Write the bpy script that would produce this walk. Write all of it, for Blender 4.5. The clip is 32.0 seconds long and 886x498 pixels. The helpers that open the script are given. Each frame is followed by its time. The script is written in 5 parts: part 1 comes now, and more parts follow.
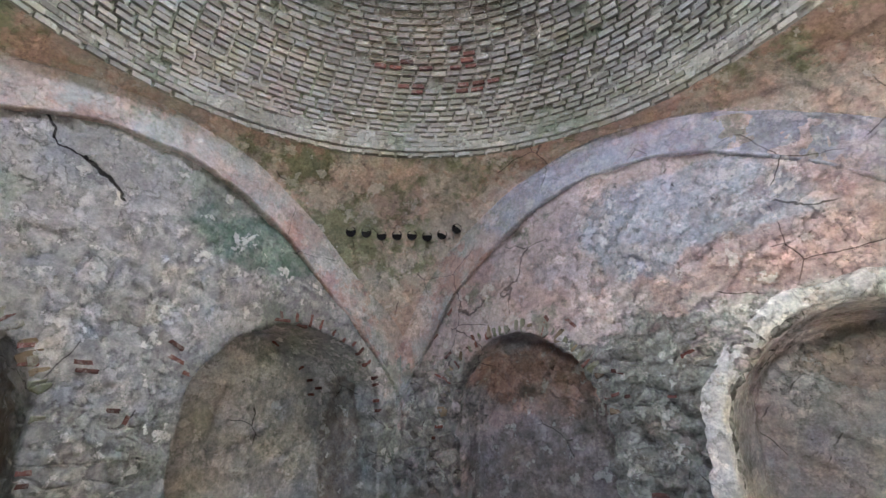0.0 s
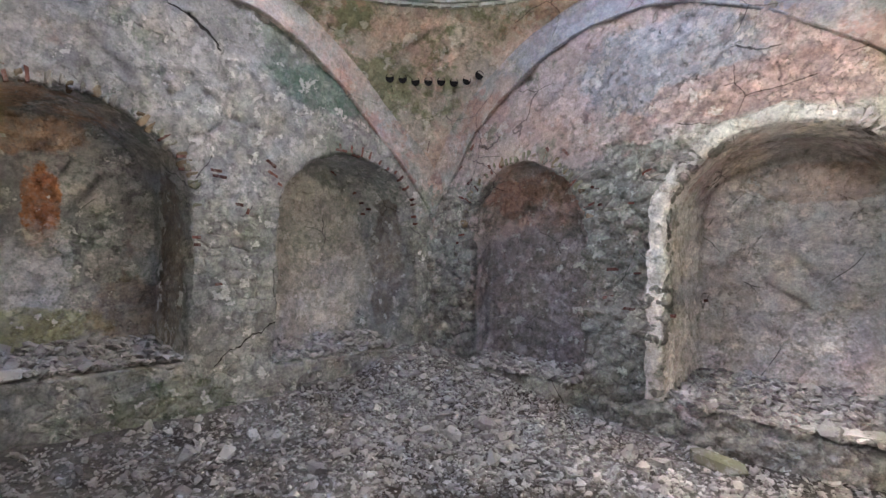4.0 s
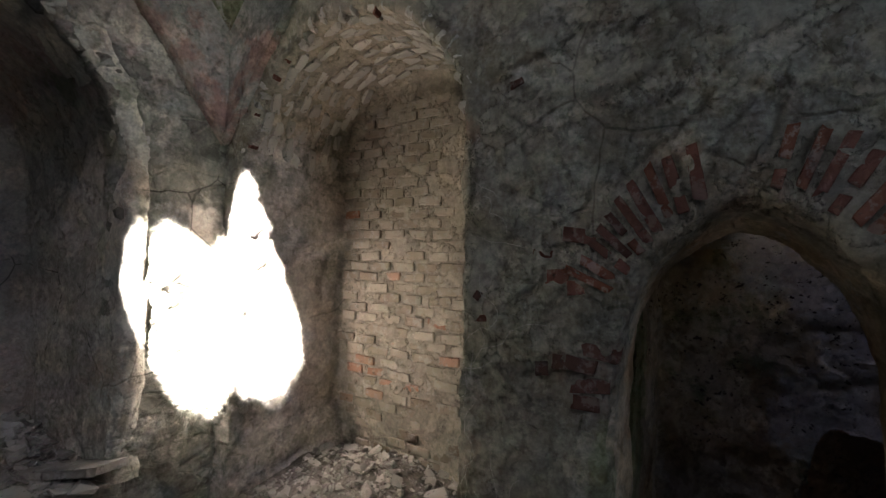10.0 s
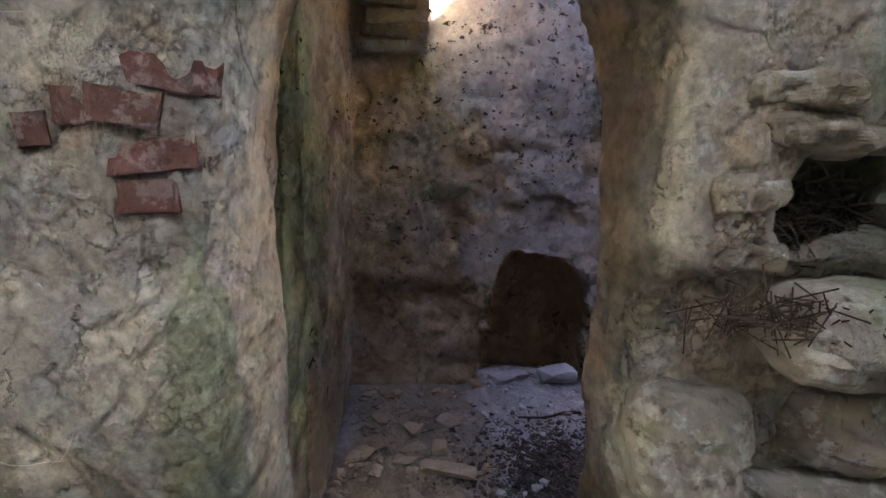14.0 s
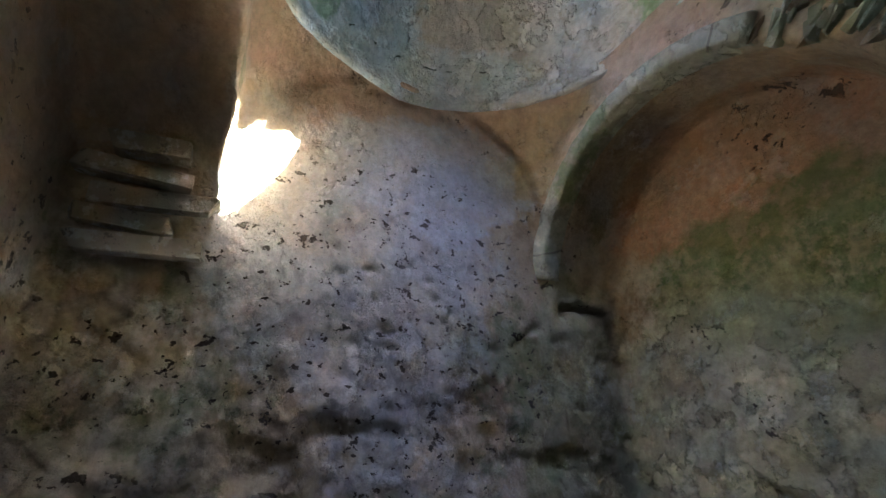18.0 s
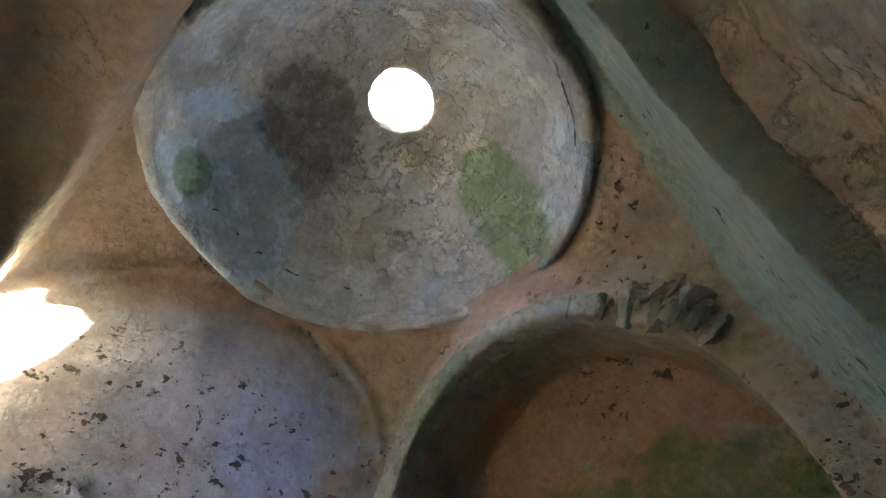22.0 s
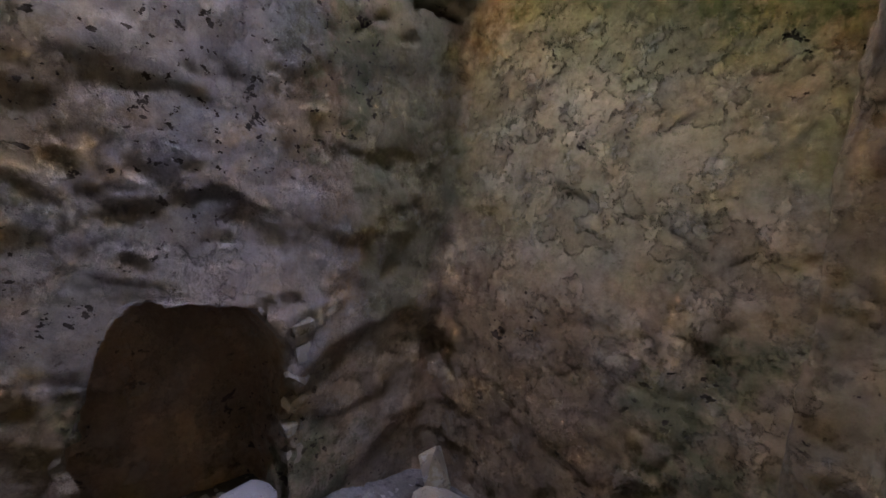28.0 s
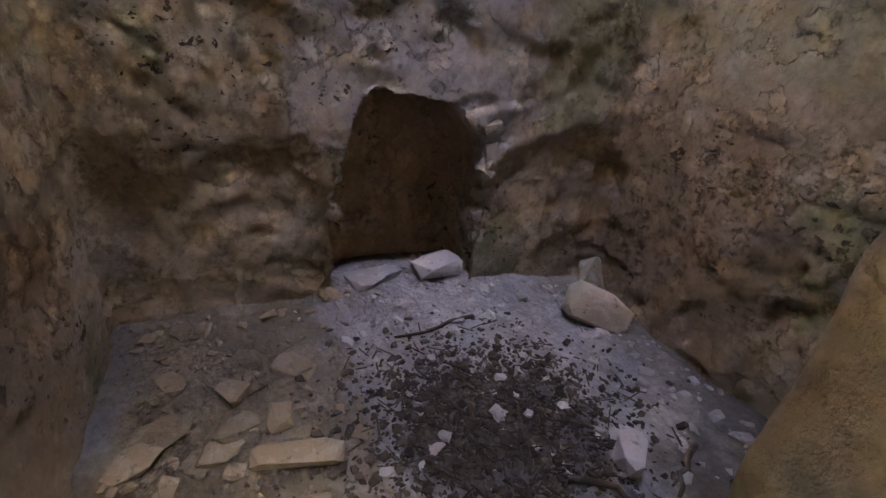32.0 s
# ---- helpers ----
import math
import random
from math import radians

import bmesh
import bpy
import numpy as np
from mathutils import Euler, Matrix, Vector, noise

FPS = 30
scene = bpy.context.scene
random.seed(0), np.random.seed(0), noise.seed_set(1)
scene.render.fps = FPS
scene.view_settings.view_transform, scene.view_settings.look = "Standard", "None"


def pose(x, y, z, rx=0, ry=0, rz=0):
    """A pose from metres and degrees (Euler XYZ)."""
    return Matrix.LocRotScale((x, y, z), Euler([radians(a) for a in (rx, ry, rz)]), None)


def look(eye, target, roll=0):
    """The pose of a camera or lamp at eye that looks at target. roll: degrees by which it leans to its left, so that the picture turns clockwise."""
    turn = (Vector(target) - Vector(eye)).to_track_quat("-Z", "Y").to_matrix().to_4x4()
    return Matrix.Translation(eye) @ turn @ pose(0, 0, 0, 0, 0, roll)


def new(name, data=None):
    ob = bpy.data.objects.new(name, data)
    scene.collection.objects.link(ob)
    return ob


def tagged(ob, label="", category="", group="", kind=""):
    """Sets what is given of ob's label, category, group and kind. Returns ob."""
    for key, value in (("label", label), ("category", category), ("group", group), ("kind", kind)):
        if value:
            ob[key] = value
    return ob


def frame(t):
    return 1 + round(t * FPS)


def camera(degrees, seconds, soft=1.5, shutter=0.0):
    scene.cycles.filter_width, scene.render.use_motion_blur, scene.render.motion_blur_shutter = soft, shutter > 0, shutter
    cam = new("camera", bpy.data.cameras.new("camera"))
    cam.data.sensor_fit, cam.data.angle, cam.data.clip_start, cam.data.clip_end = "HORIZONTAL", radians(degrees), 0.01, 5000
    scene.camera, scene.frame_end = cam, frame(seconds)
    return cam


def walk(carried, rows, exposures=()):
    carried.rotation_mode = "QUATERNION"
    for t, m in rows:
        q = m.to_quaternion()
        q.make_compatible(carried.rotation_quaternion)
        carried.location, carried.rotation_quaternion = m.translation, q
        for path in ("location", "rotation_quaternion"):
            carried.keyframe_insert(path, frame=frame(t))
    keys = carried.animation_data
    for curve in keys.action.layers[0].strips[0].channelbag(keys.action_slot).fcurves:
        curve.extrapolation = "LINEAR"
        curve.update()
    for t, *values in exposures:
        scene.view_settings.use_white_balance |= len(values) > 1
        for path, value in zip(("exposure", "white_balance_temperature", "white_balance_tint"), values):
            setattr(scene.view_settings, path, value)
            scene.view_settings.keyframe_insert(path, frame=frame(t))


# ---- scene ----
cam = camera(89.2, 32.0)
PATH = [
    (0, (1.0, 0.895, 2.52), (-0.186, 2.372, 3.19), 0.2),
    (0.2, (1.06, 0.84, 2.5), (-0.135, 2.33, 3.13), 0.25),
    (0.4, (1.2, 0.668, 2.47), (-0.005, 2.17, 3.045), 0.4),
    (0.6, (1.42, 0.4, 2.42), (0.205, 1.91, 2.935), 0.62),
    (0.8, (1.75, 0.01, 2.34), (0.525, 1.525, 2.8), 0.98),
    (0.9, (1.925, -0.195, 2.295), (0.698, 1.325, 2.734), 1.15),
    (1, (2.053, -0.335, 2.254), (0.827, 1.186, 2.673), 1.25),
    (1.5, (2.046, -0.336, 2.182), (0.817, 1.202, 2.536), 2.0),
    (2, (2.036, -0.335, 2.144), (0.797, 1.202, 2.463), 1.9),
    (2.5, (2.02, -0.299, 2.124), (0.766, 1.239, 2.378), 1.3),
    (4.5, (1.77, 0.059, 1.828), (0.423, 1.537, 1.837), 1.2),
    (5, (1.667, 0.128, 1.787), (0.466, 1.726, 1.734), 1.2),
    (5.5, (1.601, 0.319, 1.728), (0.56, 2.024, 1.632), 1.2),
    (6, (1.584, 0.536, 1.734), (0.744, 2.349, 1.64), 1.0),
    (6.5, (1.506, 0.741, 1.672), (1.095, 2.697, 1.608), -0.5),
    (7, (1.525, 1.012, 1.707), (1.524, 3.009, 1.593), -1.3),
    (7.5, (1.571, 1.213, 1.678), (1.71, 3.205, 1.553), -0.8),
    (8, (1.549, 1.357, 1.671), (1.913, 3.32, 1.55), 0.0),
    (8.5, (1.349, 1.651, 1.653), (2.049, 3.518, 1.495), -0.6),
    (9, (1.247, 1.886, 1.658), (2.289, 3.588, 1.52), 0.1),
    (9.5, (1.246, 2.036, 1.73), (2.634, 3.475, 1.689), 1.6),
    (10, (1.22, 2.096, 1.809), (2.908, 3.167, 1.884), 1.9),
    (10.5, (1.109, 2.132, 1.864), (2.981, 2.814, 2.035), 1.7),
    (11, (1.13, 2.079, 1.868), (3.086, 2.463, 2.026), 2.1),
    (11.5, (1.266, 2.058, 1.756), (3.254, 2.267, 1.806), 2.8),
    (12, (1.439, 2.148, 1.682), (3.438, 2.185, 1.621), 2.7),
    (12.5, (1.595, 2.208, 1.581), (3.583, 2.129, 1.382), 2.4),
    (13, (1.77, 2.218, 1.491), (3.748, 2.138, 1.204), 2.3),
    (13.5, (1.992, 2.154, 1.431), (3.964, 2.089, 1.108), 1.9),
    (15.5, (2.775, 1.981, 1.163), (4.722, 1.827, 0.732), 1.0),
    (16, (2.892, 1.999, 1.187), (4.854, 1.683, 0.958), 1.4),
    (16.5, (3.097, 2.012, 1.258), (5.037, 1.529, 1.224), 1.2),
    (17, (3.183, 1.918, 1.414), (5.117, 1.42, 1.521), 1.1),
    (17.5, (3.257, 1.917, 1.472), (5.107, 1.275, 1.879), 1.0),
    (18, (3.319, 1.92, 1.482), (5.015, 1.162, 2.222), 0.4),
    (18.5, (3.342, 1.955, 1.516), (4.838, 1.132, 2.558), -0.9),
    (19, (3.319, 1.936, 1.544), (4.654, 1.139, 2.802), -0.8),
    (19.5, (3.304, 1.948, 1.559), (4.567, 1.149, 2.888), -0.9),
    (20, (3.349, 1.948, 1.537), (4.604, 1.067, 2.821), -2.3),
    (20.5, (3.341, 1.895, 1.54), (4.604, 0.944, 2.765), -4.0),
    (21, (3.355, 1.844, 1.551), (4.517, 0.803, 2.802), -5.7),
    (21.5, (3.408, 1.845, 1.632), (4.418, 0.797, 3.004), -5.1),
    (22, (3.488, 1.902, 1.66), (4.362, 0.876, 3.137), -4.7),
    (22.5, (3.466, 1.902, 1.679), (4.325, 0.933, 3.203), -2.8),
    (23, (3.449, 1.912, 1.696), (4.322, 0.939, 3.209), -2.3),
    (23.5, (3.488, 1.928, 1.689), (4.417, 0.837, 3.084), -2.9),
    (24, (3.488, 1.877, 1.649), (4.569, 0.695, 2.848), -0.9),
    (24.5, (3.528, 1.864, 1.607), (4.69, 0.57, 2.594), -0.3),
    (25, (3.539, 1.829, 1.563), (4.793, 0.466, 2.319), 0.6),
    (25.5, (3.551, 1.816, 1.501), (4.864, 0.404, 2.031), 1.5),
    (26, (3.55, 1.801, 1.451), (4.896, 0.363, 1.8), 2.2),
    (26.5, (3.533, 1.801, 1.398), (4.9, 0.353, 1.578), 3.0),
    (28.5, (3.49, 1.834, 1.201), (4.84, 0.419, 0.784), 6.4),
    (29, (3.521, 1.883, 1.115), (4.826, 0.486, 0.525), 7.5),
    (29.5, (3.512, 1.896, 1.075), (4.804, 0.588, 0.287), 8.2),
    (30, (3.499, 1.909, 1.023), (4.792, 0.727, 0.059), 8.7),
    (30.5, (3.463, 1.93, 0.987), (4.797, 0.913, -0.101), 8.9),
    (31, (3.363, 1.95, 0.998), (4.805, 1.114, -0.108), 8.3),
    (31.5, (3.284, 1.96, 1.043), (4.814, 1.24, -0.025), 6.8),
    (32, (3.207, 1.982, 1.092), (4.84, 1.243, 0.204), 5.4),
]
EXPOSURES = [(0.0, 7.7, 6200, 10), (5.0, 7.75, 6350, 12), (6.0, 6.8, 6300, 11), (7.0, 6.3, 6200, 10), (9.0, 5.8, 6300, 10), (10.0, 5.1, 6400, 8), (10.6, 5.0, 6400, 8), (11.0, 5.6, 6400, 9), (12.0, 7.05, 6500, 11), (12.6, 7.4, 6450, 11), (13.5, 7.6, 6600, 13),
             (15.5, 8.6, 6400, 2), (17.0, 8.2, 5900, -3), (19.0, 7.7, 5900, 0), (22.5, 7.65, 5900, -1), (23.5, 7.65, 5950, -1), (25.0, 7.75, 6300, -2), (26.0, 8.15, 6900, -3), (28.5, 8.3, 7400, 10), (30.5, 8.6, 7600, 8), (32.0, 8.6, 8300, 11)]
walk(cam, [(t, look(eye, target, roll)) for t, eye, target, roll in PATH], EXPOSURES)

# ---- world and light ----
SUN_WAY = Vector((0.70, 0.66, -1.26)).normalized()
world = bpy.data.worlds.new("sky")
scene.world = world
world.use_nodes = True
sky = world.node_tree.nodes.new("ShaderNodeTexSky")
sky.sky_type, sky.sun_disc = "NISHITA", False
sky.sun_elevation = math.asin(-SUN_WAY.z)
sky.sun_rotation = math.atan2(-SUN_WAY.x, -SUN_WAY.y)
back = world.node_tree.nodes["Background"]
back.inputs["Strength"].default_value = 0.08
world.node_tree.links.new(sky.outputs[0], back.inputs["Color"])

sun = new("sun", bpy.data.lights.new("sun", "SUN"))
sun.data.energy, sun.data.angle, sun.data.color = 5.0, radians(0.5), (1.0, 0.95, 0.86)
sun.matrix_world = look((0, 0, 12), Vector((0, 0, 12)) + SUN_WAY)


def sky_lamp(name, place, size, power, colour):
    """The sky's light in an opening of a dome."""
    lamp = new(name, bpy.data.lights.new(name, "AREA"))
    lamp.data.shape, lamp.data.size, lamp.data.energy, lamp.data.color = "DISK", size, power, colour
    lamp.matrix_world = pose(*place)
    return lamp


sky_lamp("dome_skylight", (-0.38, 1.72, 7.5), 0.95, 0.52, (0.9, 0.92, 1.0))
oculus_light = sky_lamp("chamber_skylight", (4.178, 1.286, 3.8), 0.28, 0.033, (0.46, 0.53, 1.0))
oculus_light.data.spread = radians(62)
oculus_light.matrix_world = look((4.178, 1.286, 3.8), (4.6, 1.05, 0.0))

# Fill lamp in an added, unseen south opening, brightening the north niches.
south_fill = new("south_fill_lamp", bpy.data.lights.new("south_fill_lamp", "AREA"))
south_fill.data.shape, south_fill.data.size, south_fill.data.size_y = "RECTANGLE", 0.6, 0.8
south_fill.data.energy, south_fill.data.color = 0.092, (0.95, 0.97, 1.0)
south_fill.matrix_world = look((1.6, -1.4, 3.9), (1.5, 5.0, 1.1))

# ---- materials ----
class Nodes:
    """A short hand for building a node material in world coordinates."""

    def __init__(self, name, roughness=0.9):
        self.mat = bpy.data.materials.new(name)
        self.mat.use_nodes = True
        self.tree = self.mat.node_tree
        self.bsdf = self.tree.nodes["Principled BSDF"]
        self.bsdf.inputs["Roughness"].default_value = roughness
        self.bsdf.inputs["Specular IOR Level"].default_value = 0.25
        self.place = self.add("ShaderNodeNewGeometry").outputs["Position"]

    def add(self, kind, operation="", feature="", interpolation_type="", data_type="", blend_type=""):
        node = self.tree.nodes.new(kind)
        if operation:
            node.operation = operation
        if feature:
            node.feature = feature
        if interpolation_type:
            node.interpolation_type = interpolation_type
        if data_type:
            node.data_type, node.blend_type = data_type, blend_type
        return node

    def link(self, a, b):
        self.tree.links.new(a, b)

    def noise(self, scale, detail=5.0, rough=0.6, offset=(0, 0, 0), stretch=(1, 1, 1), warp=0.0):
        m = self.add("ShaderNodeMapping")
        m.inputs["Location"].default_value = offset
        m.inputs["Scale"].default_value = stretch
        self.link(self.place, m.inputs["Vector"])
        n = self.add("ShaderNodeTexNoise")
        n.inputs["Scale"].default_value, n.inputs["Detail"].default_value = scale, detail
        n.inputs["Roughness"].default_value, n.inputs["Distortion"].default_value = rough, warp
        self.link(m.outputs[0], n.inputs["Vector"])
        return n.outputs["Fac"]

    def cells(self, scale, feature="F1", offset=(0, 0, 0), stretch=(1, 1, 1), out="Distance"):
        m = self.add("ShaderNodeMapping")
        m.inputs["Location"].default_value = offset
        m.inputs["Scale"].default_value = stretch
        warp = self.add("ShaderNodeVectorMath", operation="ADD")
        n = self.add("ShaderNodeTexNoise")
        n.inputs["Scale"].default_value = 3.0
        s = self.add("ShaderNodeVectorMath", operation="SCALE")
        s.inputs["Scale"].default_value = 0.12
        self.link(self.place, n.inputs["Vector"])
        self.link(n.outputs["Color"], s.inputs[0])
        self.link(self.place, warp.inputs[0])
        self.link(s.outputs[0], warp.inputs[1])
        self.link(warp.outputs[0], m.inputs["Vector"])
        v = self.add("ShaderNodeTexVoronoi", feature=feature)
        v.inputs["Scale"].default_value = scale
        self.link(m.outputs[0], v.inputs["Vector"])
        return v.outputs[out]

    def ramp(self, value, lo, hi):
        r = self.add("ShaderNodeMapRange", interpolation_type="SMOOTHSTEP")
        r.inputs["From Min"].default_value, r.inputs["From Max"].default_value = lo, hi
        self.link(value, r.inputs["Value"])
        return r.outputs[0]

    def spot(self, centre, size, ragged=0.6, scale=2.5, offset=(0, 0, 0)):
        """A patch of colour with a ragged edge round a place."""
        d = self.add("ShaderNodeVectorMath", operation="SUBTRACT")
        d.inputs[1].default_value = centre
        self.link(self.place, d.inputs[0])
        q = self.add("ShaderNodeVectorMath", operation="DIVIDE")
        q.inputs[1].default_value = size
        self.link(d.outputs[0], q.inputs[0])
        l = self.add("ShaderNodeVectorMath", operation="LENGTH")
        self.link(q.outputs[0], l.inputs[0])
        n = self.noise(scale, 6.0, 0.65, offset)
        a = self.add("ShaderNodeMath", operation="MULTIPLY_ADD")
        a.inputs[1].default_value, a.inputs[2].default_value = ragged * 2, -ragged
        self.link(n, a.inputs[0])
        b = self.add("ShaderNodeMath", operation="ADD")
        self.link(l.outputs["Value"], b.inputs[0])
        self.link(a.outputs[0], b.inputs[1])
        r = self.ramp(b.outputs[0], 1.12, 0.88)
        return r

    def gash(self, a, b, width):
        """A crack along a line from a to b."""
        a, b = Vector(a), Vector(b)
        way = b - a
        wob = self.add("ShaderNodeTexNoise")
        wob.inputs["Scale"].default_value, wob.inputs["Detail"].default_value = 5.0, 6.0
        self.link(self.place, wob.inputs["Vector"])
        k = self.add("ShaderNodeVectorMath", operation="MULTIPLY_ADD")
        k.inputs[1].default_value, k.inputs[2].default_value = (0.22, 0.22, 0.22), (-0.11, -0.11, -0.11)
        self.link(wob.outputs["Color"], k.inputs[0])
        p = self.add("ShaderNodeVectorMath", operation="ADD")
        self.link(self.place, p.inputs[0])
        self.link(k.outputs[0], p.inputs[1])
        d = self.add("ShaderNodeVectorMath", operation="SUBTRACT")
        d.inputs[1].default_value = a
        self.link(p.outputs[0], d.inputs[0])
        dot = self.add("ShaderNodeVectorMath", operation="DOT_PRODUCT")
        dot.inputs[1].default_value = way / way.length_squared
        self.link(d.outputs[0], dot.inputs[0])
        hold = self.add("ShaderNodeClamp")
        self.link(dot.outputs["Value"], hold.inputs[0])
        foot = self.add("ShaderNodeVectorMath", operation="SCALE")
        foot.inputs[0].default_value = way
        self.link(hold.outputs[0], foot.inputs["Scale"])
        gap = self.add("ShaderNodeVectorMath", operation="DISTANCE")
        flat = self.add("ShaderNodeVectorMath", operation="MULTIPLY")
        back = self.add("ShaderNodeVectorMath", operation="MULTIPLY")
        keep = (0, 1, 1) if abs(way.x) < 0.01 else (1, 0, 1)
        flat.inputs[1].default_value, back.inputs[1].default_value = keep, keep
        self.link(d.outputs[0], flat.inputs[0])
        self.link(foot.outputs[0], back.inputs[0])
        self.link(flat.outputs[0], gap.inputs[0])
        self.link(back.outputs[0], gap.inputs[1])
        return self.ramp(gap.outputs["Value"], width, width * 0.5)

    def mix(self, a, b, fac, blend="MIX"):
        m = self.add("ShaderNodeMix", data_type="RGBA", blend_type=blend)
        for socket, value in ((m.inputs[0], fac), (m.inputs[6], a), (m.inputs[7], b)):
            if isinstance(value, (tuple, list)):
                socket.default_value = (*value, 1.0) if len(value) == 3 else value
            elif isinstance(value, (int, float)):
                socket.default_value = value
            else:
                self.link(value, socket)
        return m.outputs[2]

    def scaled(self, value, k):
        m = self.add("ShaderNodeMath", operation="MULTIPLY")
        m.inputs[1].default_value = k
        self.link(value, m.inputs[0])
        return m.outputs[0]

    def bump(self, *layers):
        """Each layer: height, depth in metres."""
        normal = None
        for value, depth in layers:
            b = self.add("ShaderNodeBump")
            b.inputs["Strength"].default_value, b.inputs["Distance"].default_value = 1.0, depth
            self.link(value, b.inputs["Height"])
            if normal:
                self.link(normal, b.inputs["Normal"])
            normal = b.outputs[0]
        self.link(normal, self.bsdf.inputs["Normal"])

    def done(self, colour):
        self.link(colour, self.bsdf.inputs["Base Color"])
        return self.mat


def weathered(name, base, second, tints=(), spots=(), grain=38.0, relief=0.012, pits=0.0, roughness=0.92, dirt=0.4, masonry=0.0, top=3.2, cracks=0.6, flecks=0.5, face=None, coats=0.5, tone=1.0, gashes=(), coat_top=0.0, crisp=1.35):
    """Old plaster or stone: two base colours, tints by noise, stains and other colour patches round a place, bare
    masonry below a height on the wall's face, flaked coats, cracks and grain.
    """
    n = Nodes(name, roughness)
    c = n.mix(base, second, n.ramp(n.noise(1.6, 10.0, 0.68), 0.44, 0.56))
    for k, (colour, scale, lo, hi, strength) in enumerate(tints):
        c = n.mix(c, colour, n.scaled(n.ramp(n.noise(scale, 10.0, 0.68, (7.3 * k + 3, 2.1 * k, 5.7 * k)), lo, lo + (hi - lo) * 0.6), strength))
    patch = n.ramp(n.noise(9.0, 9.0, 0.72, (31, 5, 17)), 0.42, 0.54)
    for k, (colour, centre, size, strength) in enumerate(spots):
        big = n.scaled(n.spot(centre, size, 0.7, 2.2 if max(size) > 0.7 else 5.0, (3.1 * k, 1.7, 9.2 * k)), strength)
        broken = n.add("ShaderNodeMath", operation="MULTIPLY_ADD")
        broken.inputs[1].default_value, broken.inputs[2].default_value = 0.35, 0.65
        n.link(patch, broken.inputs[0])
        both = n.add("ShaderNodeMath", operation="MULTIPLY")
        n.link(big, both.inputs[0])
        n.link(broken.outputs[0], both.inputs[1])
        c = n.mix(c, colour, both.outputs[0])
    fine = n.noise(grain, 9.0, 0.72)
    coat = n.ramp(n.noise(2.3, 12.0, 0.62, (4, 9, 1)), 0.485, 0.5)
    scab = n.ramp(n.noise(6.0, 12.0, 0.66, (14, 2, 6)), 0.545, 0.565)
    if coat_top:
        high = n.add("ShaderNodeSeparateXYZ")
        n.link(n.place, high.inputs[0])
        below = n.ramp(high.outputs["Z"], coat_top + 0.25, coat_top - 0.25)
        cut = []
        for value in (coat, scab):
            m = n.add("ShaderNodeMath", operation="MULTIPLY")
            n.link(value, m.inputs[0])
            n.link(below, m.inputs[1])
            cut.append(m.outputs[0])
        coat, scab = cut
    layers = [(coat, relief * 0.9 * coats * 2), (scab, relief * 0.8 * coats * 2), (n.noise(15.0, 9.0, 0.7, (14, 2, 6)), relief * 1.2), (fine, relief * 0.5)]
    c = n.mix(c, n.mix(c, (0.7, 0.7, 0.69), 1.0, "MULTIPLY"), n.scaled(coat, coats))
    c = n.mix(c, n.mix(c, (1.35, 1.32, 1.28), 1.0, "MULTIPLY"), n.scaled(scab, coats))
    if masonry:
        z = n.add("ShaderNodeSeparateXYZ")
        n.link(n.place, z.inputs[0])
        wave = n.add("ShaderNodeMath", operation="MULTIPLY_ADD")
        wave.inputs[1].default_value = 1.6
        n.link(n.noise(1.4, 9.0, 0.65, (17, 3, 8)), wave.inputs[0])
        n.link(z.outputs["Z"], wave.inputs[2])
        bare = n.ramp(wave.outputs[0], top + 0.9, top + 0.8)
        where = n.add("ShaderNodeMath", operation="MULTIPLY")
        n.link(bare, where.inputs[0])
        n.link(n.ramp(n.noise(2.2, 10.0, 0.7, (41, 13, 2)), 0.4, 0.5), where.inputs[1])
        spread = where.outputs[0]
        if face:
            axis, lo, hi = face
            m = n.add("ShaderNodeMath", operation="MULTIPLY")
            n.link(spread, m.inputs[0])
            n.link(n.ramp(z.outputs[axis], lo, hi), m.inputs[1])
            spread = m.outputs[0]
        hue = n.cells(4.6, "F1", (0, 0, 0), (1, 1, 1.7), "Color")
        grey = n.add("ShaderNodeSeparateColor")
        n.link(hue, grey.inputs[0])
        rock = n.mix((0.21, 0.205, 0.175), (0.4, 0.385, 0.34), grey.outputs["Red"])
        edge = n.cells(4.6, "DISTANCE_TO_EDGE", (0, 0, 0), (1, 1, 1.7))
        worn = n.add("ShaderNodeMath", operation="MAXIMUM")
        n.link(n.ramp(edge, 0.0, 0.11), worn.inputs[0])
        n.link(n.ramp(n.noise(3.1, 6.0, 0.65, (7, 23, 5)), 0.42, 0.56), worn.inputs[1])
        joint = worn.outputs[0]
        rock = n.mix((0.36, 0.335, 0.29), rock, joint)
        c = n.mix(c, rock, n.scaled(spread, masonry))
        lump = n.add("ShaderNodeMath", operation="MULTIPLY")
        n.link(joint, lump.inputs[0])
        n.link(spread, lump.inputs[1])
        layers.insert(0, (lump.outputs[0], 0.035 * masonry))
    shade = n.mix((1 - 0.09 * crisp,) * 3, (1 + 0.08 * crisp, 1 + 0.08 * crisp, 1 + 0.07 * crisp), n.ramp(n.noise(14.0, 10.0, 0.75, (8, 3, 27)), 0.4, 0.6))
    c = n.mix(c, shade, 1.0, "MULTIPLY")
    c = n.mix(c, (0.05, 0.045, 0.037), n.scaled(n.ramp(n.noise(11.0, 9.0, 0.7, (11, 4, 2)), 0.62, 0.68), dirt))
